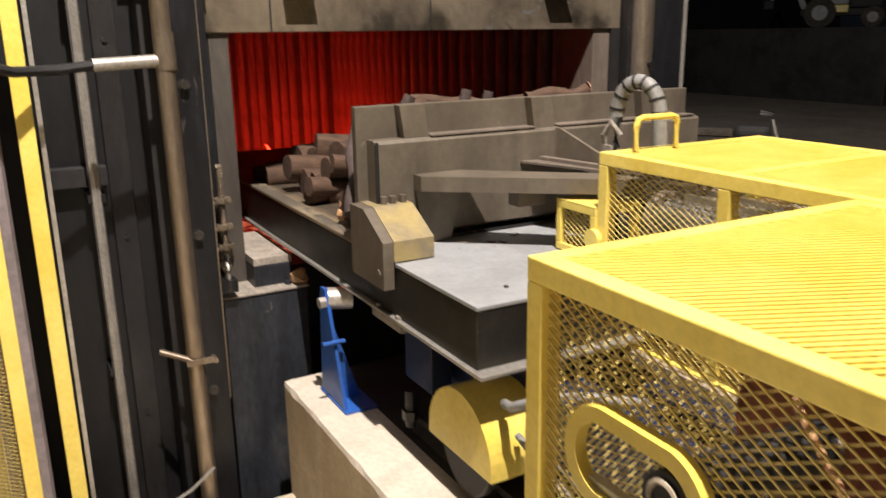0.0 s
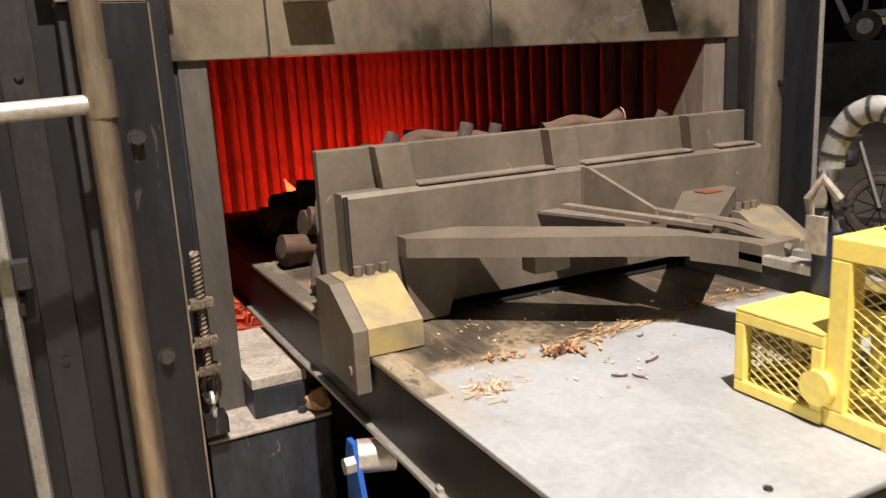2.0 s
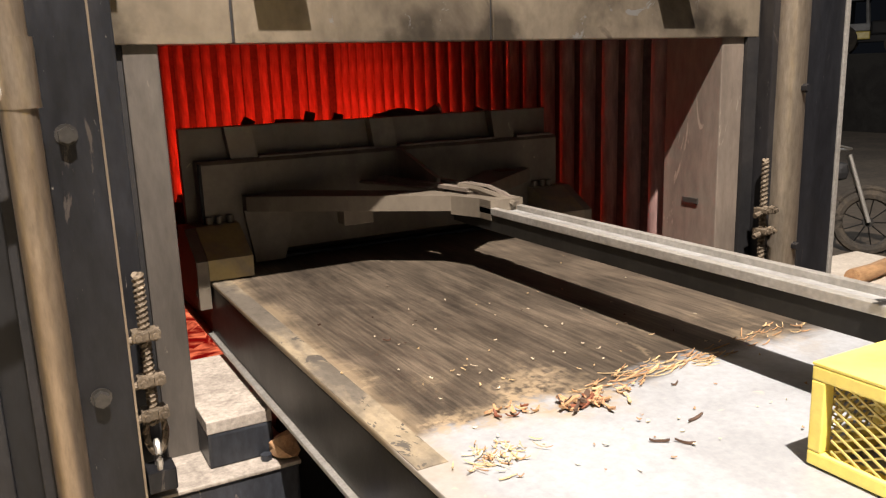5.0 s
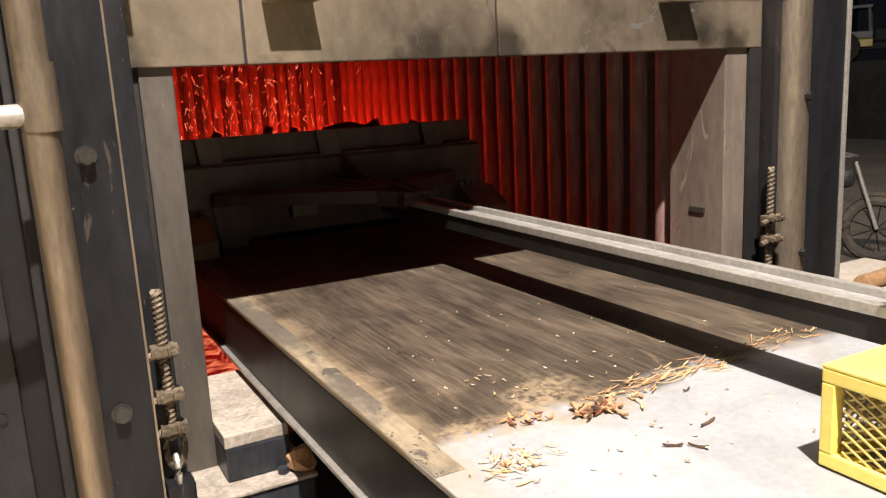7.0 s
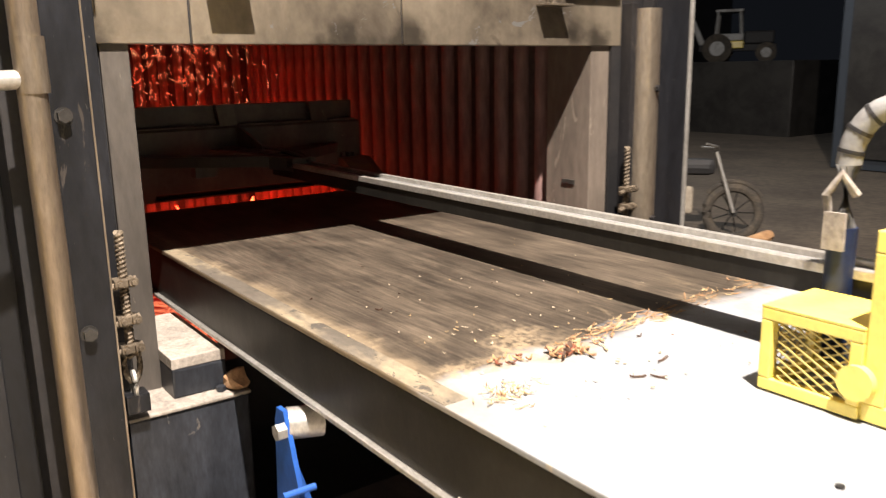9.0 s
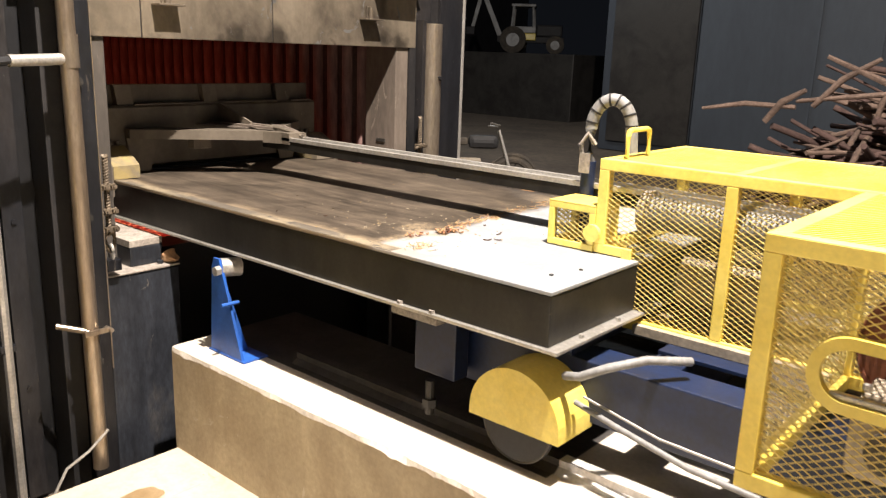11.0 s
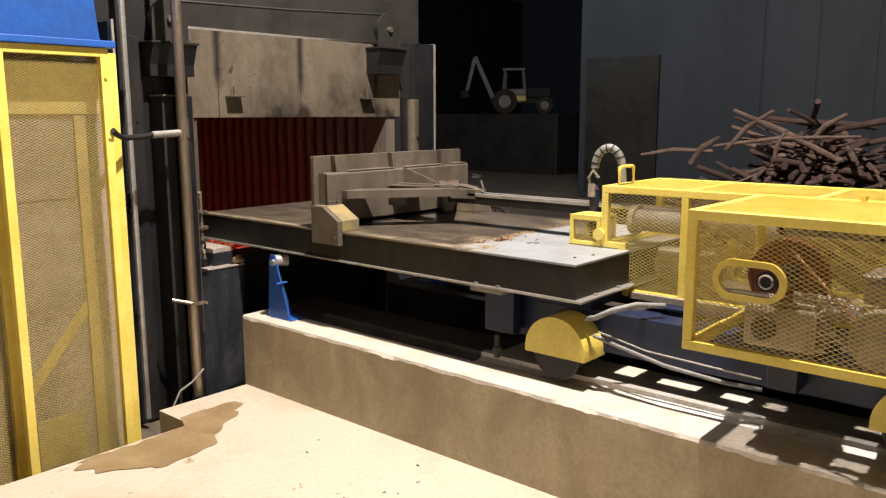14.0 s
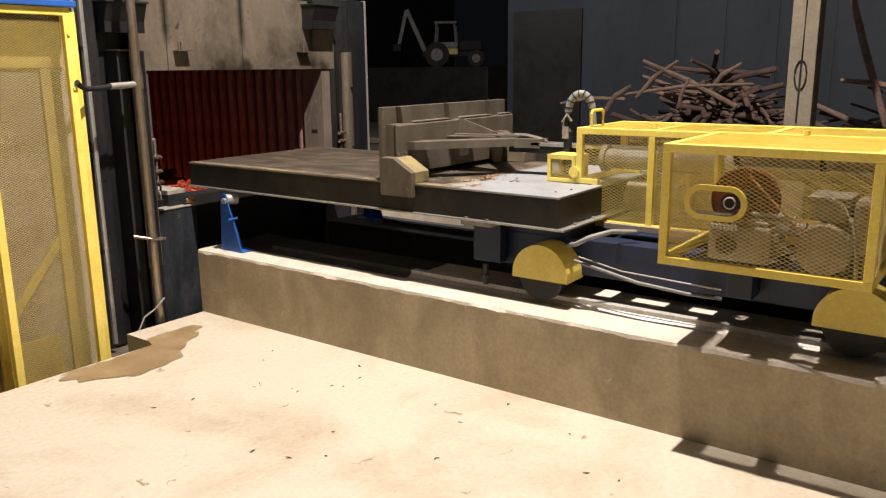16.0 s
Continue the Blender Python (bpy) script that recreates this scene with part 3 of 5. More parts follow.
part("wire", tube(bm_new(), [(-0.27, -0.35, 0.16), (-0.36, -0.36, 0.10), (-0.46, -0.38, 0.07), (-0.53, -0.40, -0.02), (-0.55, -0.40, -0.2)], 0.006, 6), M_GALV, wire, smooth=True)

# raised furnace door
fdoor = thing("furnace_door", "raised sooty grey-beige steel furnace door", "furnace door")
for x0, x1 in ((-0.13, 0.163), (0.169, 0.857), (0.863, 1.895)):
    part("panel", B(x0, x1, -0.002, 0.06, 1.717, 2.28, bevel=0.004), M_DOOR, fdoor)
part("backing", B(-0.12, 1.885, 0.012, 0.058, 1.73, 2.27), M_BLACK, fdoor)
for x in (0.215, 1.44):
    part("lifting_lug", B(x, x + 0.125, -0.072, -0.003, 1.855, 1.864, bevel=0.002), M_DOOR, fdoor)
    part("lug_pin", rod(bm_new(), (x + 0.068, -0.022, 1.8645), (x + 0.068, -0.022, 1.925), 0.013, n=12), M_DOOR, fdoor, smooth=True)
    part("lug_strap", B(x + 0.045, x + 0.091, -0.012, -0.0025, 1.8645, 1.93, bevel=0.002), M_DOOR, fdoor)
for x in (0.166, 0.860):
    part("seam", B(x - 0.0028, x + 0.0028, 0.004, 0.011, 1.72, 2.278), M_BLACK, fdoor)

# pulley brackets with wheels and ropes
for x0, x1, zs in ((-0.39, -0.07, 2.16), (1.51, 1.82, 2.24)):
    br = thing("pulley_bracket", "black steel bracket shelf carrying a rope pulley", "bracket", "pulley brackets")
    part("shelf", B(x0, x1, -0.175, 0.0, zs, zs + 0.014, bevel=0.002), M_BLACK, br)
    part("gusset", prism(bm_new(), "x", x0 + 0.012, x1 - 0.012, [(0.0, zs - 0.001), (-0.168, zs - 0.001), (-0.12, zs - 0.12), (-0.12, zs - 0.19), (0.0, zs - 0.19)]), M_DARK, br)
    xm = (x0 + x1) / 2
    part("plate", prism(bm_new(), "y", -0.12, -0.105, [(xm - 0.12, zs + 0.0145)] + [(xm - 0.12 * math.cos(a), zs + 0.16 + 0.12 * math.sin(a)) for a in [k * math.pi / 10 for k in range(11)]] + [(xm + 0.12, zs + 0.0145)]), M_UPPER, br)
    part("pulley", rod(bm_new(), (xm, -0.10, zs + 0.15), (xm, -0.05, zs + 0.15), 0.11, n=24), M_BLACK, br, smooth=True)
    part("axle", rod(bm_new(), (xm, -0.14, zs + 0.15), (xm, -0.1205, zs + 0.15), 0.022, n=8), M_PIPE, br, "bright worn axle end")
rope = thing("hoist_rope", "black hoist cable stretched between the pulleys", "rope")
part("strand", tube(bm_new(), [(-0.23, -0.08, 2.425), (0.7, -0.08, 2.455), (1.665, -0.08, 2.505)], 0.010, 6), M_BLACK, rope)


def hoist_end(x, y, z0, z1, zs, base):
    ob = thing("wire_rope", "greasy wire rope with clamps and a shackle", "wire rope", "door hoist ropes")
    bm = bm_new()
    for ph in (0, math.pi):
        tube(bm, [(x + 0.0055 * math.cos(ph + k * 0.8), y + 0.0055 * math.sin(ph + k * 0.8), z0 + (z1 - z0) * k / 110) for k in range(111)], 0.008, 6)
    part("strand", bm, M_ROPE, ob, smooth=True)
    for z in zs:
        bm = B(x - 0.026, x + 0.026, y - 0.022, y + 0.018, z - 0.012, z + 0.012, bevel=0.004)
        for dx in (-0.017, 0.017):
            rod(bm, (x + dx, y - 0.045, z + 0.004), (x + dx, y + 0.02, z + 0.004), 0.007, n=6)
            rod(bm, (x + dx, y - 0.036, z + 0.004), (x + dx, y - 0.024, z + 0.004), 0.013, n=6)
        rod(bm, (x - 0.05, y - 0.01, z - 0.012), (x + 0.03, y - 0.012, z + 0.008), 0.009, n=8)
        part("clamp", bm, M_ROPE, ob)
    part("loop", tube(bm_new(), [(x + 0.020 * math.sin(a), y, base + 0.055 + 0.05 * math.cos(a) * -1) for a in [k * math.tau / 16 for k in range(17)]], 0.008, 6), M_ROPE, ob, smooth=True)
    part("shackle", tube(bm_new(), [(x - 0.002, y - 0.018 + 0.018 * math.cos(a) + 0.01, base + 0.0 + 0.035 * math.sin(a)) for a in [k * math.tau / 16 for k in range(17)]], 0.007, 6), M_GALV, ob, smooth=True)
    part("anchor_block", B(x - 0.03, x + 0.03, y - 0.03, y + 0.03, base - 0.075, base - 0.025, bevel=0.004), M_FRAME, ob)


hoist_end(-0.118, -0.165, 0.92, 1.25, (1.12, 1.02, 0.945), 0.845)
hoist_end(1.878, -0.07, 0.90, 1.32, (1.15, 1.08), 0.86)

# pedestal and sill blocks under the jambs
for x0, x1 in ((-0.14, 0.195), (1.545, 1.885)):
    ped = thing("jamb_pedestal", "dark stained steel pedestal under the door jamb", "pedestal")
    part("block", B(x0, x1, -0.16, 0.10, -0.2, 0.735, bevel=0.008), M_PED, ped)
    part("cap", B(x0 - 0.004, x1 + 0.004, -0.166, 0.10, 0.7355, 0.745, bevel=0.003), M_SILL, ped, "dusty pale top plate")
    xa, xb = (0.0, 0.155) if x0 < 1 else (1.585, 1.744)
    part("sill_block", B(xa, xb, -0.10, 0.36, 0.7455, 0.83, bevel=0.006), M_PED, ped)
    part("sill_top", B(xa, xb, -0.098, 0.36, 0.8305, 0.862, bevel=0.003), M_SILL, ped, "pale ash-dusted sill")
    part("bolt", rod(bm_new(), ((x0 + x1) / 2 + 0.1, -0.12, 0.746), ((x0 + x1) / 2 + 0.1, -0.12, 0.76), 0.014, n=6), M_PED, ped)
chunk = thing("charred_wood_chunk", "broken orange and black wood chunk on the pedestal", "wood chunk")
bm = bm_new()
bmesh.ops.create_icosphere(bm, subdivisions=2, radius=0.035, matrix=Matrix.Translation((0.175, -0.12, 0.772)) @ Matrix.Diagonal((1.0, 1.3, 0.9, 1)))
for v in bm.verts:
    v.co += 0.018 * noise.noise_vector(v.co * 30)
part("lump", bm, M_CHAFF, chunk)

# inside of the furnace
# added black plate, keeps ember glow out of the dark below the mouth
structure("wall_under_mouth", B(0.196, 1.544, 0.02, 0.20, -0.22, 0.78), M_BLACK, "added black plate for the dark under the furnace mouth", "furnace wall")
structure("wall_inside_left", B(-0.30, -0.05, 0.24, 3.9, -0.2, 2.6), M_SOOT, "sooty inner furnace wall", "furnace wall")
inner_r = structure("wall_inside_right", B(1.82, 2.2, 0.26, 3.9, -0.2, 2.6), M_SOOT, "inner furnace wall lined with upright tubes", "furnace wall")
inner_b = structure("wall_inside_back", B(-0.05, 1.82, 3.62, 3.9, -0.2, 2.6), M_SOOT, "furnace back wall lined with upright tubes", "furnace wall")
structure("ceiling_furnace", B(-0.3, 2.2, 0.24, 3.9, 2.6, 2.75), M_SOOT, "sooty furnace roof", "ceiling")
structure("furnace_bed_floor", B(-0.05, 1.82, 0.2, 3.62, -0.2, 0.40), M_SOOT, "furnace grate floor under the embers", "floor")
bm = rod(bm_new(), (0, 0, 0.4), (0, 0, 2.6), 0.038, n=12)
first = part("water_tube", bm, M_TUBE, inner_r, smooth=True)
first.location = (1.817, 0.36, 0)
for k in range(1, 24):
    ob = new("water_tube", first.data)
    ob.parent, ob.location = inner_r, (1.817, 0.36 + 0.138 * k, 0)
for k in range(20):
    ob = new("water_tube", first.data)
    ob.parent, ob.location = inner_b, (0.02 + 0.09 * k + 0.012 * math.sin(k * 2.3), 3.642, 0)

bm = bm_new()
nx, ny = 26, 44
grid = [[bm.verts.new((-0.05 + 1.86 * i / nx, 0.37 + 3.24 * j / ny, 0.56 + 0.10 * noise.noise((i * 0.55, j * 0.55, 0)) + 0.05 * noise.noise((i * 1.7, j * 1.7, 5)))) for i in range(nx + 1)] for j in range(ny + 1)]
for j in range(ny):
    for i in range(nx):
        bm.faces.new((grid[j][i], grid[j][i + 1], grid[j + 1][i + 1], grid[j + 1][i]))
tagged(part("ember_bed", bm, M_EMBER, None, "glowing red and orange ember bed on the grate"), "", "embers", "", "stuff")

FLAMES = []
for k in range(12):
    x, y = 1.0 + 0.62 * ((k * 0.37) % 1), 2.15 + 1.2 * ((k * 0.61) % 1)
    h = random.uniform(0.42, 0.62)
    pts = [(0.06 * math.sin(q * 2.2 + k), 0.05 * math.cos(q * 1.9 + k), h * q / 6) for q in range(7)]
    ob = part("flame", tube(bm_new(), pts, [0.10, 0.12, 0.10, 0.08, 0.055, 0.03, 0.006], 10, 0.12), M_FLAME, None, "red tongue of flame over the ember bed", smooth=True)
    tagged(ob, "", "flame", "furnace flames")
    FLAMES.append((ob, x, y))

SPARKS = []
for k in range(3):
    bm = bm_new()
    for _ in range(420):
        p = Vector((random.uniform(0.0, 1.3), random.uniform(1.9, 3.2), random.uniform(0.0, 0.75)))
        d = Vector((random.uniform(-1, 1), random.uniform(-0.3, 0.3), random.uniform(0.2, 2.2))).normalized() * random.uniform(0.004, 0.022)
        tube(bm, [p, p + d, p + d * 1.7 + Vector((0, 0, 0.004))], random.uniform(0.0002, 0.00042), 4)
    ob = tagged(part("sparks", bm, M_SPARK, None, "bright sparks drifting up inside the furnace"), "", "sparks", "", "stuff")
    SPARKS.append(ob)

# ---- roller brackets on the rail wall ----
for x, s in ((0.10, 1), (1.62, -1)):
    rb = thing("roller_bracket", "blue painted plate bracket with a steel support roller", "roller bracket", "table support rollers")
    part("plate", prism(bm_new(), "x", x - 0.006, x + 0.006, [(-0.765, 0.468), (-0.55, 0.468), (-0.575, 0.83), (-0.59, 0.868), (-0.625, 0.868), (-0.64, 0.83)]), M_BLUE, rb)
    part("foot", B(min(x - 0.01, x + s * 0.11), max(x - 0.01, x + s * 0.11), -0.78, -0.54, 0.4655, 0.4725), M_BLUE, rb)
    part("rib", prism(bm_new(), "y", -0.672, -0.660, [(x + s * 0.0065, 0.4735), (x + s * 0.09, 0.4735), (x + s * 0.0065, 0.74)]), M_BLUE, rb)
    part("roller", rod(bm_new(), (x + s * 0.008, -0.61, 0.829), (x + s * 0.09, -0.63, 0.823), 0.038, n=20), M_GALV, rb, smooth=True)
    part("axle_nut", rod(bm_new(), (x - s * 0.03, -0.63, 0.823), (x - s * 0.006, -0.63, 0.823), 0.02, n=6), M_GALV, rb)
    part("pin", rod(bm_new(), (x - s * 0.05, -0.70, 0.70), (x + s * 0.03, -0.70, 0.70), 0.008, n=8), M_BLUE, rb)

# ---- charging carriage ----
car = thing("charging_carriage", "wheeled furnace charging carriage with a long steel table", "carriage")
part("table_top", B(0.150, 1.50, -1.53, 1.52, 1.050, 1.062, bevel=0.003), M_TOP, car, "scorched streaked steel table top, pale at the back")
bm = B(0.152, 1.498, -1.528, 1.518, 0.896, 1.0495, bevel=0.004)
part("table_body", bm, M_TABLE, car, "dark olive steel table side")
part("table_flange", B(0.138, 1.512, -1.568, 1.53, 0.884, 0.8955, bevel=0.003), M_GALV, car, "thin bright base flange")
part("edge_strip", B(0.1515, 0.203, -0.90, 1.519, 1.0622, 1.0634), M_EDGE, car, "worn ochre-stained edge strip")
for x, y in ((0.30, -1.43), (0.42, -1.46)):
    part("lug", rod(bm_new(), (x, y, 1.0625), (x, y, 1.066), 0.007, n=8), M_BLACK, car)
for x in (0.30, 0.52, 0.75, 1.35):
    part("bolt", rod(bm_new(), (x, -1.549, 0.896), (x, -1.549, 0.908), 0.010, n=6), M_GALV, car)
for x0, x1 in ((0.335, 0.475), (1.28, 1.42)):
    part("chassis_beam", B(x0, x1, -3.7, -0.88, 0.62, 0.815, bevel=0.006), M_NAVY, car, "dark blue chassis beam")
for y in (-1.0, -1.72, -2.02, -2.46, -2.9, -3.55):
    part("cross_beam", B(0.475, 1.28, y - 0.055, y + 0.055, 0.64, 0.80, bevel=0.005), M_NAVY, car, "dark blue cross beam")
part("deck", B(0.545, 1.42, -3.65, -1.68, 0.8155, 0.828, bevel=0.002), M_NAVY, car, "dark blue deck plate")
part("table_mount", B(0.335, 1.43, -1.50, -0.88, 0.8155, 0.8835), M_NAVY, car, "dark blue table mount")
for x0, x1 in ((0.14, 0.25), (1.42, 1.52)):
    for y in (-1.02,):
        bm = B(x0, x1, y - 0.10, y + 0.10, 0.860, 0.8835, bevel=0.003)
        for dy in (-0.07, 0.07):
            rod(bm, (x0 + 0.012, y + dy, 0.875), (x0 + 0.012, y + dy, 0.905), 0.012, n=6)
        part("clamp_plate", bm, M_SILL, car, "pale bolted clamp plate")
    part("hanger", B(x0 + 0.10, x0 + 0.17, -1.12, -0.94, 0.64, 0.8595, bevel=0.005), M_NAVY, car)
bm = rod(bm_new(), (0.20, -1.05, 0.52), (0.20, -1.05, 0.64), 0.016, n=10)
rod(bm, (0.20, -1.05, 0.545), (0.20, -1.05, 0.575), 0.026, n=6)
part("stop_bolt", bm, M_TABLE, car)
for x0, s in ((0.16, 1), (1.60, -1)):
    for y in (-1.415, -2.935):
        xa, xb = sorted((x0, x0 + s * 0.19))
        prof = [(y + 0.165 * math.cos(a), 0.63 + 0.165 * math.sin(a)) for a in [k * math.pi / 20 for k in range(21)]]
        prof = prof + [(y - 0.165, 0.605), (y + 0.165, 0.605)]
        part("wheel_cover", prism(bm_new(), "x", xa, xb, prof), M_YELLOW, car, "yellow half-round wheel cover")
        wheel = part("wheel", rod(bm_new(), (xa + 0.04, y, 0.615), (xb - 0.02, y, 0.615), 0.105, n=28), M_BLACK, car, smooth=True)
        bm = rod(bm_new(), (xa + 0.022, y, 0.615), (xa + 0.04, y, 0.615), 0.128, n=28)
        part("tread", bm, M_BLACK, wheel, smooth=True)
        part("rim", tube(bm_new(), [(xa + 0.024, y + 0.124 * math.cos(a), 0.615 + 0.124 * math.sin(a)) for a in [k * math.tau / 28 for k in range(29)]], 0.004, 6), M_UPPER, wheel, "dull worn wheel rim", smooth=True)
        part("bearing", B(xb, xb + 0.06, y - 0.08, y + 0.08, 0.55, 0.70, bevel=0.006) if s > 0 else B(xa - 0.06, xa, y - 0.08, y + 0.08, 0.55, 0.70, bevel=0.006), M_NAVY, car)
part("hose", tube(bm_new(), [(0.22, -1.55, 0.80), (0.20, -1.61, 0.82), (0.22, -1.68, 0.86), (0.30, -1.76, 0.885), (0.42, -1.84, 0.87)], 0.013, 10), M_HOSE, car, "grey spiral hose", smooth=True)
part("hose", tube(bm_new(), [(0.24, -1.58, 0.72), (0.22, -1.72, 0.70), (0.21, -1.95, 0.66), (0.22, -2.2, 0.64), (0.26, -2.35, 0.63)], 0.009, 10), M_HOSE, car, "grey spiral hose", smooth=True)
part("hose", tube(bm_new(), [(0.25, -1.60, 0.74), (0.235, -1.85, 0.70), (0.24, -2.35, 0.68)], 0.004, 8), M_GALV, car, "thin pale cable", smooth=True)
part("foot_block", B(0.20, 0.334, -2.50, -2.38, 0.66, 0.815, bevel=0.01), M_NAVY, car)


def frame_bars(bars, name, parent):
    for b in bars:
        part(name, B(*b, bevel=0.003), M_YELLOW, parent)


# main drive cage
X0, X1, Y0, Y1, Z0, Z1 = -0.166, 0.574, -3.03, -2.187, 0.870, 1.395
t = 0.036
cage = thing("drive_cage", "yellow frame cage with expanded metal over the drive motor", "machine guard")
bars = []
for x in (X0, X1 - t):
    for y in (Y0, Y1 - t):
        bars.append((x, x + t, y, y + t, Z0 + t, Z1 - t))
    for z in (Z0, Z1 - t):
        bars.append((x, x + t, Y0, Y1, z, z + t))
for y in (Y0, Y1 - t):
    for z in (Z0, Z1 - t):
        bars.append((X0 + t, X1 - t, y, y + t, z, z + t))
frame_bars(bars, "frame_bar", cage)
h, w = Z1 - Z0 - 2 * t, Y1 - Y0 - 2 * t
HY0, HY1, HZ0, HZ1 = -2.532, -2.311, 1.106, 1.212
bm = bm_new()
for ya, yb, za, zb in ((Y0 + t, HY0, Z0 + t, Z1 - t), (HY1, Y1 - t, Z0 + t, Z1 - t), (HY0, HY1, Z0 + t, HZ0), (HY0, HY1, HZ1, Z1 - t)):
    lattice(bm, yb - ya, zb - za, 0.031, 0.0165, 0.0022, lambda u, v, d, ya=ya, za=za: (X0 + 0.012 + d, ya + u, za + v))
part("mesh_panel", bm, M_MESH, cage, "yellow expanded metal cut out round a window")
part("mesh_panel", lattice(bm_new(), w, h, 0.031, 0.0165, 0.0019, lambda u, v, d: (X1 - 0.02 + d, Y0 + t + u, Z0 + t + v)), M_MESH, cage)
for y in (Y0 + 0.012, Y1 - 0.02):
    part("mesh_panel", lattice(bm_new(), X1 - X0 - 2 * t, h, 0.031, 0.0165, 0.0019, lambda u, v, d, y=y: (X0 + t + u, y + d, Z0 + t + v)), M_MESH, cage)
# brighter yellow and wider strips than the sides paint in the light from above
part("mesh_panel", lattice(bm_new(), X1 - X0 - 2 * t, w, 0.034, 0.0155, 0.0052, lambda u, v, d: (X0 + t + u, Y0 + t + v, Z1 - 0.012 + d)), M_YELLOW, cage)
part("bolt", rod(bm_new(), (0.55, -2.6, Z1), (0.55, -2.6, Z1 + 0.02), 0.016, n=6), M_YELLOW, cage)
# oblong window ring in the front panel
yc0, yc1, zc, ro, ri = -2.476, -2.367, 1.159, 0.074, 0.051
outer, inner = [], []
for k in range(32):
    a = math.tau * k / 32
    yc = yc1 if math.cos(a) >= 0 else yc0
    outer.append((yc + ro * math.cos(a), zc + ro * math.sin(a)))
    inner.append((yc + ri * math.cos(a), zc + ri * math.sin(a)))
bm = bm_new()
rings = [[bm.verts.new((x, *p)) for p in ring] for x, ring in ((X0 - 0.008, outer), (X0 - 0.008, inner), (X0 + 0.012, inner), (X0 + 0.012, outer))]
for a, b in zip(rings, rings[1:] + rings[:1]):
    for k in range(32):
        bm.faces.new((a[k], a[(k + 1) % 32], b[(k + 1) % 32], b[k]))
part("window_ring", bm, M_YELLOW, cage, "yellow oblong window ring")

# drive inside the cage
drive = thing("drive_unit", "dusty gearbox and motor with a red oxide disc pulley", "drive motor")
for y0, y1 in ((-2.97, -2.80), (-2.60, -2.34)):
    part("bed_plate", B(0.04, 0.56, y0, y1, 0.829, 0.8695, bevel=0.003), M_NAVY, drive)
part("disc", rod(bm_new(), (0.16, -2.450, 1.125), (0.19, -2.450, 1.125), 0.148, n=48), M_RUST, drive, "red oxide disc pulley", smooth=True)
part("disc_lip", tube(bm_new(), [(0.158, -2.450 + 0.143 * math.cos(a), 1.125 + 0.143 * math.sin(a)) for a in [k * math.tau / 40 for k in range(41)]], 0.005, 6), M_RUST, drive, smooth=True)
part("hub", rod(bm_new(), (0.10, -2.450, 1.125), (0.26, -2.450, 1.125), 0.04, n=20), M_CAST, drive, smooth=True)
part("shaft_end", rod(bm_new(), (-0.172, -2.482, 1.165), (0.12, -2.470, 1.15), 0.036, n=24), M_BLACK, drive, "black shaft end with a worn rim", smooth=True)
part("shaft_rim", tube(bm_new(), [(-0.174, -2.482 + 0.023 * math.cos(a), 1.165 + 0.023 * math.sin(a)) for a in [k * math.tau / 20 for k in range(21)]], 0.004, 6), M_CAST, drive, smooth=True)
part("slide_bar", B(-0.165, -0.150, -2.49, -2.335, 1.108, 1.122, bevel=0.003), M_GALV, drive, "bright worn slide bar")
gb = part("gearbox", B(0.03, 0.30, -2.605, -2.335, 0.870, 1.035, bevel=0.025), M_CAST, drive, "dusty cast gearbox")
part("gearbox_lid", B(0.05, 0.28, -2.59, -2.35, 1.0355, 1.055, bevel=0.006), M_CAST, gb)
part("gearbox_boss", rod(bm_new(), (0.012, -2.42, 0.95), (0.032, -2.42, 0.95), 0.045, n=20), M_RUBBER, gb, smooth=True)
for y in (-2.585, -2.355):
    for x in (0.07, 0.26):
        part("lid_bolt", rod(bm_new(), (x, y, 1.0555), (x, y, 1.068), 0.010, n=6), M_GALV, gb)
motor = part("motor", rod(bm_new(), (0.02, -2.815, 0.975), (0.40, -2.815, 0.975), 0.092, n=28), M_CAST, drive, "dusty finned electric motor", smooth=True)
for k in range(20):
    a = math.tau * k / 20
    y, z = -2.815 + 0.092 * math.cos(a), 0.975 + 0.092 * math.sin(a)
    part("fin", tube(bm_new(), [(0.06, y, z), (0.37, y, z)], 0.005, 4), M_CAST, motor)
part("fan_cowl", rod(bm_new(), (-0.01, -2.815, 0.975), (0.045, -2.815, 0.975), 0.103, 0.107, n=28), M_CAST, motor, smooth=True)
part("motor_foot", B(0.08, 0.34, -2.90, -2.73, 0.870, 0.893, bevel=0.004), M_CAST, motor)
part("motor_box", B(0.06, 0.26, -2.885, -2.735, 1.082, 1.165, bevel=0.014), M_CAST, drive, "dusty terminal box")
part("box_lid", B(0.052, 0.268, -2.893, -2.727, 1.1655, 1.185, bevel=0.006), M_SILL, drive, "dust-covered box lid")
part("brake_body", B(0.06, 0.24, -2.985, -2.905, 0.96, 1.18, bevel=0.02), M_CAST, drive)
part("coupling", rod(bm_new(), (0.16, -2.715, 1.02), (0.16, -2.60, 1.02), 0.034, n=18), M_SILL, drive, smooth=True)
for k in range(9):
    q = 0.90 + 0.024 * ((k * 4) % 9)
    part("fitting", rod(bm_new(), (0.035 + 0.01 * (k % 3), -2.605 - 0.012 * k, q), (0.035, -2.632 - 0.012 * k, q + 0.005), 0.012 + 0.004 * (k % 2), n=8), M_SILL, drive)
for z in (1.075, 1.098):
    part("valve_line", rod(bm_new(), (0.02, -2.52, z), (0.02, -2.70, z - 0.005), 0.009, n=8), M_SILL, drive, smooth=True)
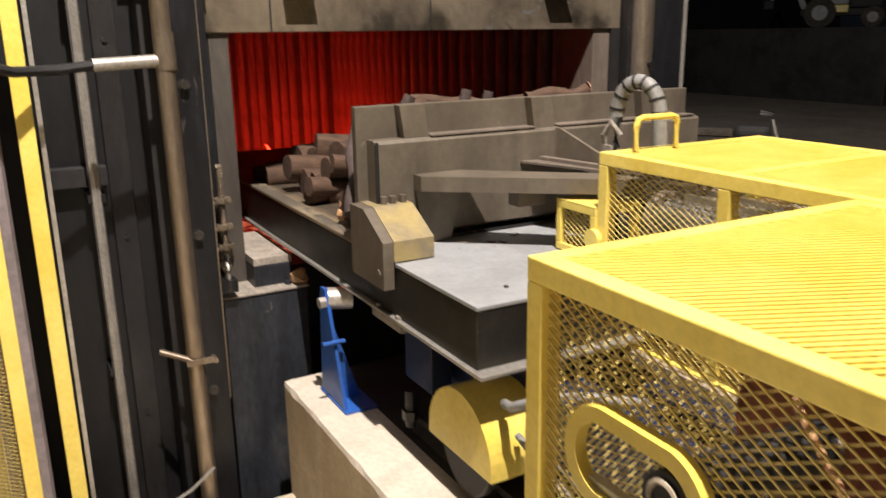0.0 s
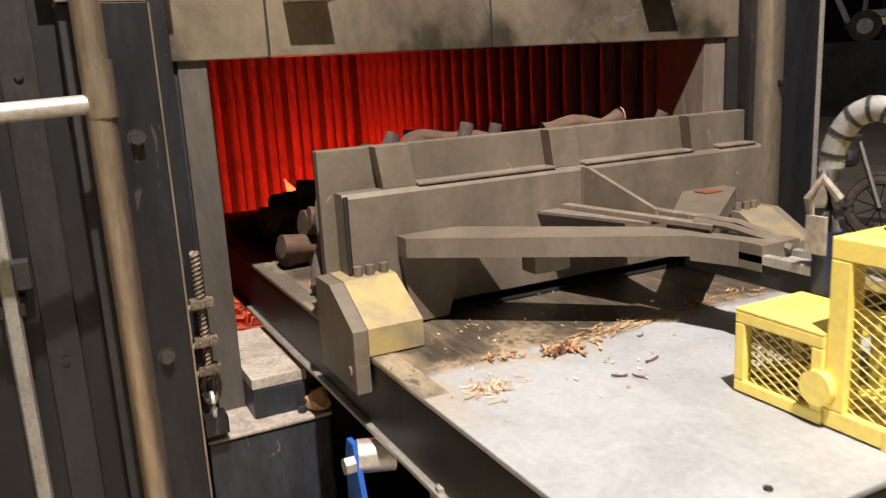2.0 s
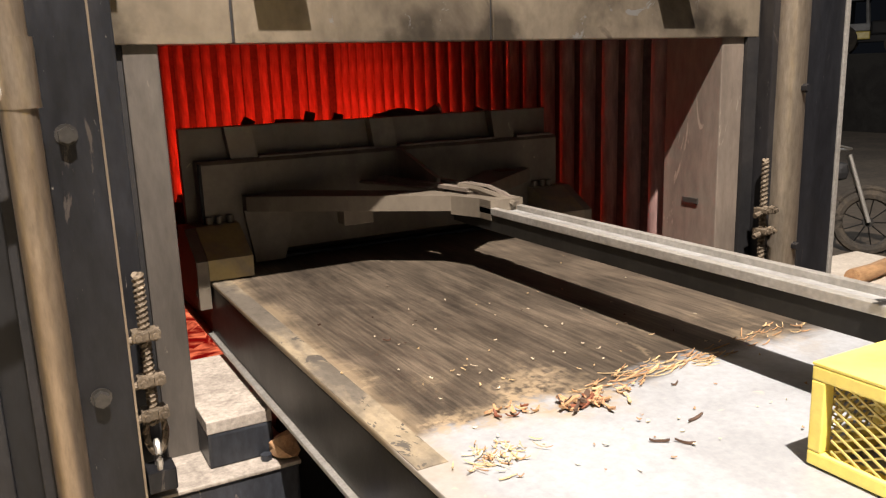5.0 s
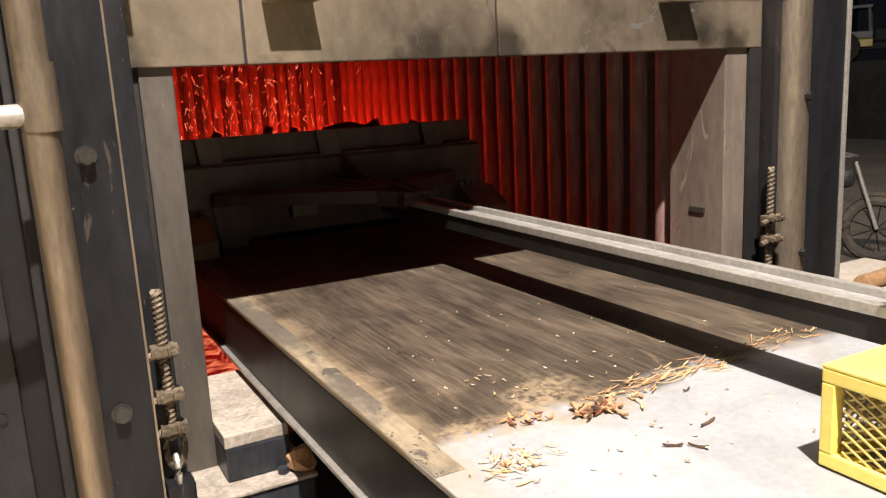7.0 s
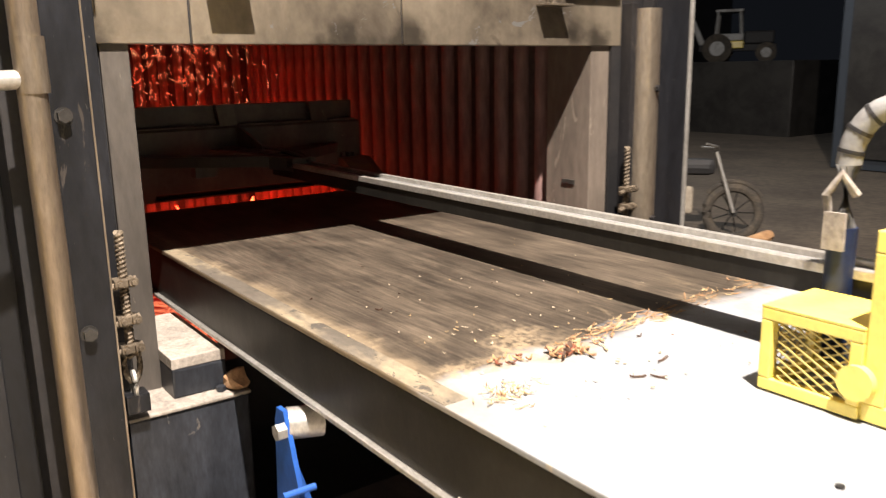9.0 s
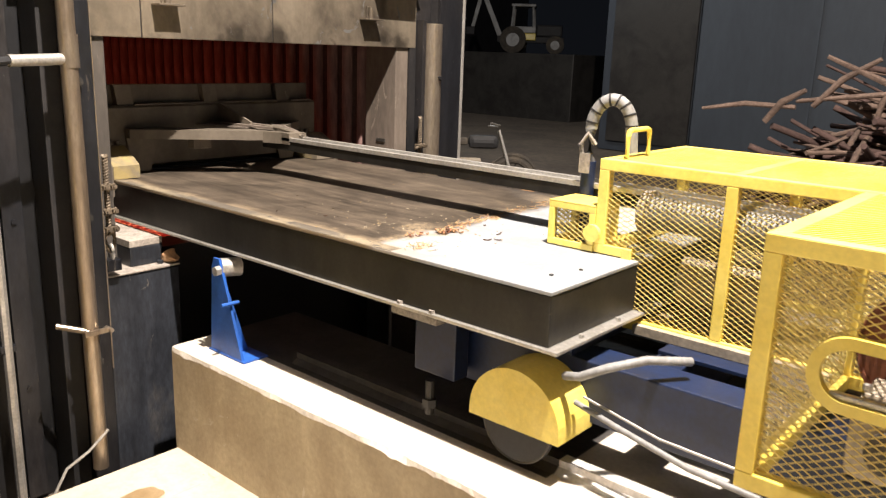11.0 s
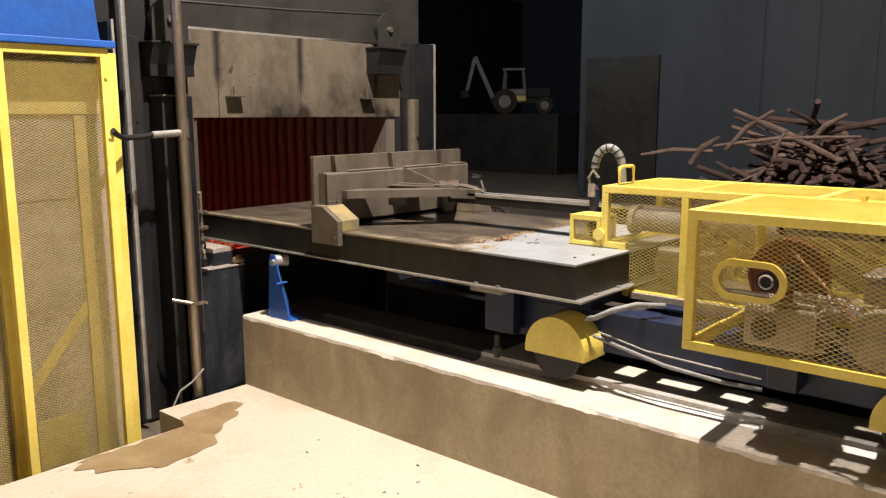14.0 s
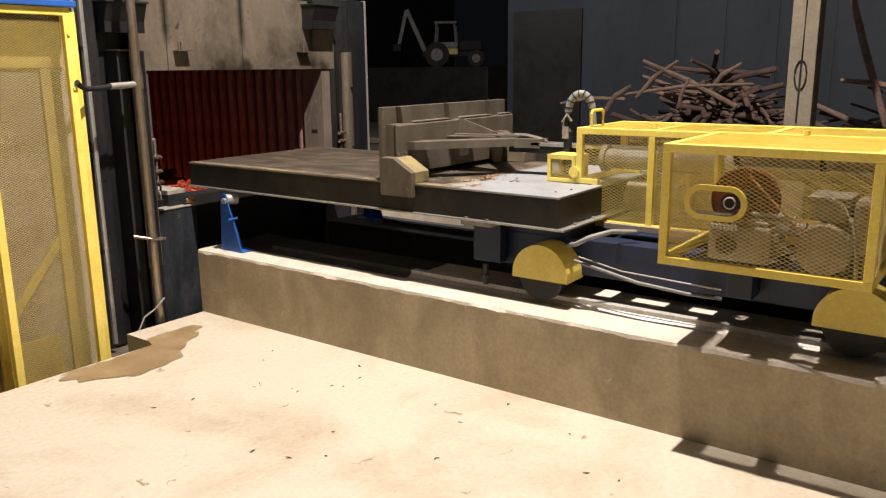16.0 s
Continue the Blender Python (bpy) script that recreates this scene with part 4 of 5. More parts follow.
part("lever", rod(bm_new(), (0.02, -2.50, 1.255), (-0.03, -2.745, 1.04), 0.006, n=8), M_WOOD, drive)
part("cable", tube(bm_new(), [(0.05, -2.80, 1.19), (0.0, -2.87, 1.17), (-0.05, -2.92, 1.10), (-0.07, -2.95, 0.98), (-0.06, -2.955, 0.872)], 0.007, 6), M_SILL, drive, smooth=True)
run = part("pipe_run", rod(bm_new(), (0.50, -2.97, 1.29), (0.50, -2.30, 1.29), 0.05, n=16), M_HOSE, drive, "blue-grey cylinder", smooth=True)
for y in (-2.95, -2.70, -2.32):
    part("pipe_band", rod(bm_new(), (0.50, y - 0.012, 1.29), (0.50, y + 0.012, 1.29), 0.055, n=16), M_BLACK, run)

# side cage with a stepped lower edge
cage1 = thing("rack_cage", "long yellow mesh cage with a stepped front and a lifting handle", "machine guard")
XA, XB, YF, YB = 0.648, 1.288, -1.368, -3.4
zt = 1.381
bars = []
for x in (XA, XB - t):
    bars += [(x, x + t, YB, YF, zt - t, zt), (x, x + t, YF - t, YF, 1.06 + t, zt - t), (x, x + t, -1.47, YF, 1.0655, 1.06 + t) , (x, x + t, -1.505, -1.47, 0.83 + t, 1.06 + t), (x, x + t, YB, -1.47, 0.83, 0.83 + t), (x, x + t, -1.83, -1.83 + t, 0.83 + t, zt - t)]
bars += [(XA + t, XB - t, YF - t, YF, zt - t, zt), (XA + t, XB - t, YF - t, YF, 1.0655, 1.06 + t), (XA + t, XB - t, -1.83, -1.83 + t, zt - t, zt), (XA + t, XB - t, -2.4, -2.4 + t, zt - t, zt)]
frame_bars(bars, "frame_bar", cage1)
for x in (XA + 0.012, XB - 0.02):
    part("mesh_panel", lattice(bm_new(), 1.47 - 1.404, zt - 1.096 - t, 0.031, 0.0165, 0.0019, lambda u, v, d, x=x: (x + d, -1.47 + u, 1.096 + v)), M_MESH, cage1)
    part("mesh_panel", lattice(bm_new(), 1.83 - 1.506, zt - 0.83 - 2 * t, 0.031, 0.0165, 0.0019, lambda u, v, d, x=x: (x + d, -1.83 + t + u, 0.83 + t + v)), M_MESH, cage1)
    part("mesh_panel", lattice(bm_new(), 1.53, zt - 0.83 - 2 * t, 0.031, 0.0165, 0.0019, lambda u, v, d, x=x: (x + d, -3.36 + u, 0.83 + t + v)), M_MESH, cage1)
# top again in the brighter yellow, standing for the lamplight on it
part("mesh_panel", lattice(bm_new(), XB - XA - 2 * t, 1.9, 0.034, 0.0155, 0.0046, lambda u, v, d: (XA + t + u, -3.30 + v, zt - 0.012 + d)), M_YELLOW, cage1)
part("handle", tube(bm_new(), [(0.737, -1.415, zt), (0.737, -1.415, zt + 0.07), (0.742, -1.415, zt + 0.085), (0.757, -1.415, zt + 0.09), (0.867, -1.415, zt + 0.09), (0.882, -1.415, zt + 0.085), (0.887, -1.415, zt + 0.07), (0.887, -1.415, zt)], 0.009, 8), M_YELLOW, cage1, smooth=True)
part("bearing_cup", rod(bm_new(), (0.632, -1.362, 1.13), (0.69, -1.362, 1.13), 0.03, n=16), M_YELLOW, cage1, smooth=True)
rack = thing("rack_drive", "grey cylinder drive lying inside the mesh cage", "drive cylinder")
part("cylinder", rod(bm_new(), (0.80, -3.3, 1.20), (0.80, -1.46, 1.20), 0.055, n=20), M_HOSE, rack, smooth=True)
part("end_cap", rod(bm_new(), (0.80, -1.50, 1.20), (0.80, -1.47, 1.20), 0.075, n=20), M_SILL, rack, smooth=True)
part("motor", rod(bm_new(), (0.80, -1.64, 1.0), (0.80, -1.94, 1.0), 0.09, n=20), M_CAST, rack, smooth=True)
part("support", B(0.62, 1.2, -3.2, -1.55, 0.83, 0.86), M_CAST, rack)
# small front cage
sc = thing("small_guard", "small yellow mesh guard standing on the table", "machine guard")
xs0, xs1, ya, yb, za, zb = 0.642, 0.812, -1.367, -1.186, 1.0655, 1.217
s2 = 0.022
bars = []
for x in (xs0, xs1 - s2):
    for y in (ya, yb - s2):
        bars.append((x, x + s2, y, y + s2, za + s2, zb - s2))
    for z in (za, zb - s2):
        bars.append((x, x + s2, ya, yb, z, z + s2))
for y in (ya, yb - s2):
    for z in (za, zb - s2):
        bars.append((xs0 + s2, xs1 - s2, y, y + s2, z, z + s2))
frame_bars(bars, "frame_bar", sc)
part("lid", B(xs0, xs1, ya, yb, zb + 0.0005, zb + 0.004), M_YELLOW, sc)
part("mesh_panel", lattice(bm_new(), 0.126, 0.109, 0.030, 0.016, 0.003, lambda u, v, d: (xs0 + 0.006 + d, ya + s2 + u, za + s2 + v)), M_MESH, sc)
part("mesh_panel", lattice(bm_new(), 0.116, 0.109, 0.030, 0.016, 0.003, lambda u, v, d: (xs0 + s2 + u, yb - 0.012 + d, za + s2 + v)), M_MESH, sc)

# hose loop with its blue valve
hose = thing("hose_loop", "grey spiral hose looping over a blue valve on the carriage", "hose")
hx, hy = 0.838, -1.215
part("valve", rod(bm_new(), (hx, hy, 1.0625), (hx, hy, 1.34), 0.026, n=14), M_NAVY, hose, "dark blue valve body", smooth=True)
part("tag", B(hx - 0.035, hx - 0.027, hy - 0.02, hy + 0.02, 1.30, 1.37), M_SILL, hose)
arc = [(hx, hy, 1.34)] + [(hx + 0.024 - 0.024 * math.cos(a), hy - 0.066 + 0.066 * math.cos(a), 1.455 + 0.105 * math.sin(a)) for a in [k * math.pi / 16 for k in range(17)]] + [(hx + 0.05, hy - 0.138, 1.37)]
part("hose", tube(bm_new(), arc, 0.022, 12), M_HOSE, hose, smooth=True)
for k in range(2, 17, 2):
    p, q = Vector(arc[k]), Vector(arc[k + 1])
    part("band", rod(bm_new(), p, p + (q - p).normalized() * 0.007, 0.0238, n=14), M_BLACK, hose)
part("lead", tube(bm_new(), [(hx - 0.02, hy + 0.01, 1.30), (hx - 0.03, hy + 0.02, 1.40), (hx - 0.02, hy, 1.44), (hx, hy - 0.02, 1.40)], 0.009, 8), M_SILL, hose, smooth=True)

RIDERS = [car, cage, drive, cage1, rack, sc, hose]

# bark scraps on the table
def sliver(ln, wd, th, bend):
    """A torn strip of bark: ragged outline, curled along its length."""
    bm = bm_new()
    rows = []
    for k in range(5):
        q = k / 4
        w = wd * (0.35 + 0.65 * math.sin(math.pi * (0.12 + 0.76 * q))) * random.uniform(0.6, 1.25)
        up = bend * ((q - 0.5) ** 2 * 4)
        y = random.uniform(-0.4, 0.4) * wd
        rows.append([bm.verts.new((ln * (q - 0.5), y + sy * w / 2, up + z)) for sy, z in ((-1, 0.0), (1, random.uniform(0, th)), (1, th), (-1, th * random.uniform(0.8, 1.6)))])
    for a, b in zip(rows, rows[1:]):
        for k in range(4):
            bm.faces.new((a[k], a[(k + 1) % 4], b[(k + 1) % 4], b[k]))
    bm.faces.new(rows[0])
    bm.faces.new(list(reversed(rows[-1])))
    return bm


def scatter(count, cx, cy, sx, sy, long0, long1, wide0, wide1, thick, bend, kinds, yaw=None):
    for k in range(count):
        x, y = min(1.46, max(0.20, random.gauss(cx, sx))), random.gauss(cy, sy)
        ob = part("bark_scrap", sliver(random.uniform(long0, long1), random.uniform(wide0, wide1), random.uniform(0.4, 1.0) * thick, random.uniform(0, bend)), kinds[k % len(kinds)], car)
        ob.matrix_local = pose(x, y, 1.0626 + random.uniform(0, 0.004), random.uniform(-8, 8), random.uniform(-6, 6), random.uniform(0, 180) if yaw is None else random.gauss(*yaw))


M_STRAW = mat("dry_inner_bark", (0.50, 0.37, 0.20), 0.9, 0.0, (0.40, 0.27, 0.13), 0.6, 30, 90, 0.25, 0.2)
M_CRUMB = mat("pale_wood_crumbs", (0.62, 0.54, 0.40), 0.9, 0.0, (0.45, 0.36, 0.24), 0.6, 30, 90, 0.2, 0.2)
scatter(22, 0.505, -0.850, 0.025, 0.020, 0.020, 0.060, 0.005, 0.014, 0.006, 0.010, (M_CHAFF, M_BARK, M_CHAFF, M_RUST, M_WOOD))
scatter(20, 0.570, -0.830, 0.040, 0.022, 0.006, 0.028, 0.002, 0.006, 0.003, 0.006, (M_CHAFF, M_WOOD, M_STRAW))
scatter(70, 0.272, -0.935, 0.028, 0.022, 0.008, 0.034, 0.0013, 0.0035, 0.002, 0.006, (M_STRAW, M_STRAW, M_CRUMB, M_CHAFF))
scatter(80, 0.74, -0.785, 0.075, 0.018, 0.012, 0.070, 0.0012, 0.0035, 0.002, 0.004, (M_STRAW, M_STRAW, M_CHAFF, M_WOOD), (8, 16))
scatter(46, 1.15, -0.760, 0.15, 0.022, 0.010, 0.055, 0.0012, 0.004, 0.002, 0.004, (M_STRAW, M_CHAFF, M_WOOD), (10, 22))
scatter(10, 0.385, -0.815, 0.030, 0.015, 0.014, 0.045, 0.003, 0.008, 0.004, 0.010, (M_CHAFF, M_WOOD, M_RUST))
scatter(26, 0.60, -0.62, 0.16, 0.06, 0.004, 0.016, 0.0012, 0.004, 0.0015, 0.002, (M_STRAW, M_CRUMB))
scatter(46, 0.72, -0.35, 0.30, 0.30, 0.003, 0.009, 0.0015, 0.004, 0.002, 0.002, (M_CRUMB, M_STRAW, M_CRUMB, M_BARK))
scatter(30, 0.52, -0.96, 0.16, 0.07, 0.003, 0.010, 0.002, 0.006, 0.002, 0.002, (M_CRUMB, M_CRUMB, M_CHAFF))
for x, y, yaw, ln in ((0.622, -0.990, 12, 0.045), (0.515, -1.020, -35, 0.035), (0.545, -1.045, -50, 0.035), (0.70, -0.865, 5, 0.022), (0.36, -0.34, -30, 0.02)):
    ob = part("bark_scrap", sliver(ln * 0.9, 0.0045, 0.003, 0.003), M_BARK, car, "dark bark twig")
    ob.matrix_local = pose(x, y, 1.0628, 0, 0, yaw)

# ---- pusher ----  (the rear face of its front plate lies at y = 0)
push = thing("log_pusher", "scorched grey-brown steel log pusher with a long drive beam", "pusher")
PX0, PX1 = 0.140, 1.50
part("front_plate", B(PX0, PX1, 0.0, 0.03, 1.068, 1.494, bevel=0.004), M_PUSH, push)
part("back_box", prism(bm_new(), "x", PX0 + 0.035, PX1 + 0.01, [(-0.002, 1.075), (-0.06, 1.10), (-0.06, 1.383), (-0.05, 1.394), (-0.002, 1.394)]), M_PUSH, push)
part("end_weld", rod(bm_new(), (PX0 + 0.04, -0.062, 1.20), (PX0 + 0.04, -0.062, 1.39), 0.006, n=6), M_BLACK, push)
for x in (0.285, 0.77, 1.25):
    part("rib", prism(bm_new(), "y", -0.04, -0.001, [(x, 1.395), (x + 0.085, 1.395), (x + 0.07, 1.494), (x - 0.015, 1.494)]), M_PUSH, push)
for x0, x1 in ((0.37, 0.765), (0.86, 1.245), (1.34, 1.49)):
    part("ledge_weld", B(x0, x1, -0.056, -0.002, 1.3945, 1.402, bevel=0.003), M_JAMB, push, "pale dusty ledge")
part("skirt_bar", B(0.40, 1.25, -0.05, -0.002, 1.066, 1.074), M_BLACK, push)
for sgn, xo in ((1, 0.112), (-1, 1.545)):
    def X(a, sgn=sgn, xo=xo):
        return xo + sgn * a
    prof = [(0.0, 1.0665), (0.0, 1.205), (-0.10, 1.205), (-0.235, 1.128), (-0.235, 1.0665)]
    xa, xb = sorted((X(0.034), X(0.165)))
    part("guide_box", prism(bm_new(), "x", xa, xb, prof), M_PUSHTOP, push, "chamfered guide box with ochre heat stain")
    xa, xb = sorted((X(0.0), X(0.0335)))
    part("guide_skirt", prism(bm_new(), "x", xa, xb, [(0.0, 0.985), (0.0, 1.203), (-0.10, 1.203), (-0.233, 1.126), (-0.233, 0.985)]), M_PUSH, push)
    part("skirt_bolt", rod(bm_new(), (X(-0.004), -0.20, 1.03), (X(0.0), -0.20, 1.03), 0.012, n=8), M_PUSH, push)
    for dy in (0.02, 0.05, 0.085):
        part("stud", rod(bm_new(), (X(0.06 + dy), -0.075, 1.2055), (X(0.06 + dy), -0.075, 1.228), 0.011, n=10), M_PUSH, push)
    # slanted arm to the beam head
    part("arm", prism(bm_new(), "z", 1.238, 1.284, [(X(0.19), -0.061), (X(0.19), -0.11), (X(0.688), -0.50), (X(0.735), -0.50), (X(0.70), -0.38), (X(0.35), -0.061)]), M_PUSH, push)
    part("arm_leg", prism(bm_new(), "y", -0.078, -0.0615, [(X(0.19), 1.237), (X(0.36), 1.237), (X(0.31), 1.068), (X(0.215), 1.068)]), M_PUSH, push)
part("gusset", prism(bm_new(), "x", 0.842, 0.854, [(-0.061, 1.293), (-0.061, 1.392), (-0.085, 1.392), (-0.345, 1.315), (-0.345, 1.293)]), M_PUSH, push)
part("gusset_weld", rod(bm_new(), (0.848, -0.064, 1.293), (0.848, -0.064, 1.39), 0.008, n=6), M_JAMB, push)
part("head_plate", prism(bm_new(), "z", 1.2845, 1.2915, [(0.70, -0.062), (0.98, -0.062), (0.90, -0.36), (0.80, -0.36)]), M_JAMB, push, "pale dusty head plate")
part("beam", B(0.845, 0.945, -3.9, -0.44, 1.198, 1.243), M_TABLE, push, "dark steel channel beam")
for x0, x1 in ((0.841, 0.862), (0.928, 0.949)):
    part("beam_flange", B(x0, x1, -3.9, -0.52, 1.2435, 1.263, bevel=0.002), M_GALV, push, "bright worn beam edge")
part("beam_web", B(0.863, 0.927, -3.9, -0.50, 1.2435, 1.250), M_HOSE, push, "dull grey beam channel floor")
for dx, lift in ((0.0, 1.2925), (0.085, 1.2935)):
    part("tie_bar", prism(bm_new(), "z", lift, lift + 0.010, [(0.765 + dx, -0.07), (0.795 + dx, -0.07), (0.872 + dx * 0.75, -0.50), (0.845 + dx * 0.75, -0.52)]), M_JAMB, push, "pale worn flat tie bar")
part("beam_head", prism(bm_new(), "z", 1.228, 1.2835, [(0.803, -0.4995), (0.853, -0.4995), (0.949, -0.60), (0.949, -0.66), (0.841, -0.66), (0.841, -0.60)]), M_PUSH, push)
part("strap", tube(bm_new(), [(0.855, -0.46, 1.304), (0.875, -0.54, 1.300), (0.90, -0.62, 1.284), (0.915, -0.67, 1.268)], 0.009, 6), M_PUSH, push, smooth=True)
part("strap", tube(bm_new(), [(0.90, -0.45, 1.304), (0.915, -0.53, 1.302), (0.925, -0.60, 1.288), (0.93, -0.66, 1.268)], 0.008, 6), M_JAMB, push, smooth=True)
part("hang_lug", B(0.56, 0.66, -0.26, -0.20, 1.185, 1.236, bevel=0.004), M_PUSH, push)
part("top_scale", B(1.21, 1.27, -0.14, -0.09, 1.2845, 1.288, bevel=0.001), M_RUST, push, "rusty scale patch")

# ---- logs on the table ----
LOGS = []


def log_mesh(length, r, seed):
    bm = bm_new()
    n = 9
    pts, rr = [], []
    for k in range(n):
        q = k / (n - 1)
        pts.append((length * (q - 0.5), 0.03 * noise.noise((q * 2, seed, 0)), 0.03 * noise.noise((q * 2, seed, 7))))
        rr.append(r * (1 - 0.18 * q + 0.12 * noise.noise((q * 4, seed, 3))))
    tube(bm, pts, rr, 10, 0.05)
    return bm


layer_n = (10, 8, 5, 3)
for lay, n in enumerate(layer_n):
    for k in range(n):
        r = random.uniform(0.030, 0.062)
        off = 0.34 + 1.1 * (k + 0.5 * (lay % 2) + 0.2) / layer_n[0] + 0.07 * lay + random.uniform(-0.03, 0.03)
        z = 1.066 + r + 0.092 * lay
        ln = random.uniform(1.05, 1.25) - 0.10 * lay
        x = max(0.80 + 0.13 * lay + random.uniform(-0.10, 0.10), 0.21 + ln / 2)
        kind = M_BARK
        lg = thing("log", "rough brown firewood log lying on the charging table", "log", "logs being charged")
        part("trunk", log_mesh(ln, r, lay * 20 + k), kind, lg, smooth=True)
        part("cut_end", rod(bm_new(), (ln / 2, 0, 0), (ln / 2 + 0.004, 0, 0), r * 0.74, n=10), M_CUT, lg)
        LOGS.append((lg, x, off, z, random.uniform(-20, 20), random.uniform(-6, 6)))
for x, off, z, yaw, ln, r in ((0.96, 0.09, 1.488, -12, 0.24, 0.030), (0.58, 0.50, 1.42, 24, 0.34, 0.034), (0.285, 0.20, 1.088, -58, 0.30, 0.021), (0.31, 0.21, 1.128, -52, 0.31, 0.019), (0.36, 0.18, 1.090, -60, 0.28, 0.020), (0.74, 0.52, 1.44, -30, 0.26, 0.030), (0.60, 0.50, 1.39, 48, 0.20, 0.026)):
    lg = thing("log", "thin peeled firewood log sticking out of the pile", "log", "logs being charged")
    part("trunk", log_mesh(ln, r, int(off * 100)), M_BARK if off > 0.3 or off < 0.11 else M_WOOD, lg, smooth=True)
    part("cut_end", rod(bm_new(), (ln / 2, 0, 0), (ln / 2 + 0.005, 0, 0), r * 0.8, n=10), M_CUT, lg)
    LOGS.append((lg, x, off, z, yaw, 3 if off > 0.11 else -8))

for x, off, z, yaw, ln, r, tilt in ((0.31, 0.14, 1.32, 10, 0.42, 0.024, -62), (0.58, 0.15, 1.31, -20, 0.42, 0.022, -80), (0.20, 0.16, 1.28, 60, 0.34, 0.026, -48), (0.70, 0.17, 1.30, 35, 0.42, 0.022, -76), (1.22, 0.13, 1.30, -30, 0.42, 0.022, -74)):
    lg = thing("log", "charred log end sticking up behind the pusher plate", "log", "logs being charged")
    part("trunk", log_mesh(ln, r, int(x * 100)), M_SOOT, lg, smooth=True)
    LOGS.append((lg, x, off, z, yaw, tilt))

# ---- guard at the furnace side ----
guard = thing("mesh_guard", "tall yellow framed mesh guard panel on the floor", "machine guard", "mesh guards")
gx0, gx1, gy = -1.40, -0.835, -0.515
bars = [(gx0, gx0 + 0.045, gy, gy + 0.045, -0.22, 2.08), (gx1 - 0.045, gx1, gy, gy + 0.045, -0.22, 2.08), (gx0 + 0.045, gx1 - 0.045, gy, gy + 0.045, 2.035, 2.08), (gx0 + 0.045, gx1 - 0.045, gy, gy + 0.045, -0.22, -0.18),
        (-0.752, -0.702, -0.335, -0.297, -0.22, 2.07)]
frame_bars(bars, "frame_bar", guard)
part("mesh_panel", lattice(bm_new(), gx1 - gx0 - 0.09, 2.215, 0.027, 0.0138, 0.0015, lambda u, v, d: (gx0 + 0.045 + u, gy + 0.02 + d, -0.18 + v)), M_MESH, guard)
for z in (1.93, 1.62):
    part("bolt", rod(bm_new(), (gx1 - 0.022, gy - 0.008, z), (gx1 - 0.022, gy, z), 0.009, n=6), M_YELLOW, guard)
guard2 = thing("mesh_guard", "yellow framed mesh guard panel beside the machine", "machine guard", "mesh guards")
bars = [(-2.0, -1.955, gy + 0.1, gy + 0.145, -0.22, 2.08), (-1.42, -1.375, gy + 0.1, gy + 0.145, -0.22, 2.08), (-1.955, -1.42, gy + 0.1, gy + 0.145, 2.035, 2.08), (-1.955, -1.42, gy + 0.1, gy + 0.145, -0.22, -0.18)]
frame_bars(bars, "frame_bar", guard2)
part("mesh_panel", lattice(bm_new(), 0.53, 2.215, 0.027, 0.0138, 0.0015, lambda u, v, d: (-1.952 + u, gy + 0.12 + d, -0.18 + v)), M_MESH, guard2)
hopper = thing("blue_cover", "blue painted sheet cover above the mesh guard", "machine cover")
part("cover", prism(bm_new(), "y", gy - 0.01, -0.03, [(-2.2, 2.12), (-0.88, 2.12), (-0.90, 2.33), (-1.06, 2.65), (-2.2, 2.65)]), M_BLUE, hopper)
part("rim", B(-2.22, -0.80, gy - 0.02, -0.03, 2.082, 2.1185, bevel=0.006), M_BLUE, hopper)
inner = thing("machine_body", "pale dusty machine body behind the mesh guard", "machine body")
part("body", B(-2.0, -0.80, -0.37, -0.03, -0.2, 2.02, bevel=0.04), M_DUST, inner)
part("top_band", B(-1.96, -0.84, -0.385, -0.3705, 1.74, 2.0, bevel=0.006), M_OCHRE, inner, "dusty ochre band round the top")
part("upright", B(-0.985, -0.925, -0.392, -0.3705, -0.18, 1.735, bevel=0.005), M_OCHRE, inner, "dusty ochre upright")
part("brace", prism(bm_new(), "y", -0.39, -0.371, [(-1.42, 0.22), (-1.38, 0.18), (-0.99, 0.66), (-0.99, 0.74)]), M_OCHRE, inner, "dusty ochre slanted brace")
part("lower_panel", B(-1.30, -1.05, -0.384, -0.371, -0.15, 0.12, bevel=0.004), M_OCHRE, inner, "dusty ochre lower panel")
part("seam", B(-1.96, -0.99, -0.376, -0.3705, 1.30, 1.33, bevel=0.002), M_DUST, inner)

# pale block with a log beyond the furnace front
block = thing("concrete_block", "pale dusty concrete block standing in the yard", "concrete block")
part("block", B(2.75, 4.6, 0.45, 1.40, -0.22, 0.38, bevel=0.03), M_PALECEM, block)
lg = thing("log", "orange-brown log lying on the pale concrete block", "log")
part("trunk", log_mesh(0.85, 0.05, 77), M_WOOD, lg, smooth=True)
lg.matrix_basis = pose(4.2, 0.92, 0.427, 0, 0, 8)

# ---- yard: column, log piles, vehicles ----
col = structure("column", B(4.38, 4.62, -3.50, -3.27, -0.22, 8.0, bevel=0.012), M_COLUMN, "pale concrete column with a hanging cable", "column")
wirec = thing("column_cable", "thin black cable coiled on the concrete column", "cable")
pts = [(4.372, -3.38, 3.6), (4.37, -3.39, 2.4), (4.372, -3.385, 1.75)] + [(4.37, -3.385 + 0.05 * math.sin(a), 1.62 + 0.13 * math.cos(a)) for a in [k * math.tau / 14 for k in range(15)]] + [(4.37, -3.38, 1.2)]
part("cable", tube(bm_new(), pts, 0.008, 6), M_BLACK, wirec, smooth=True)


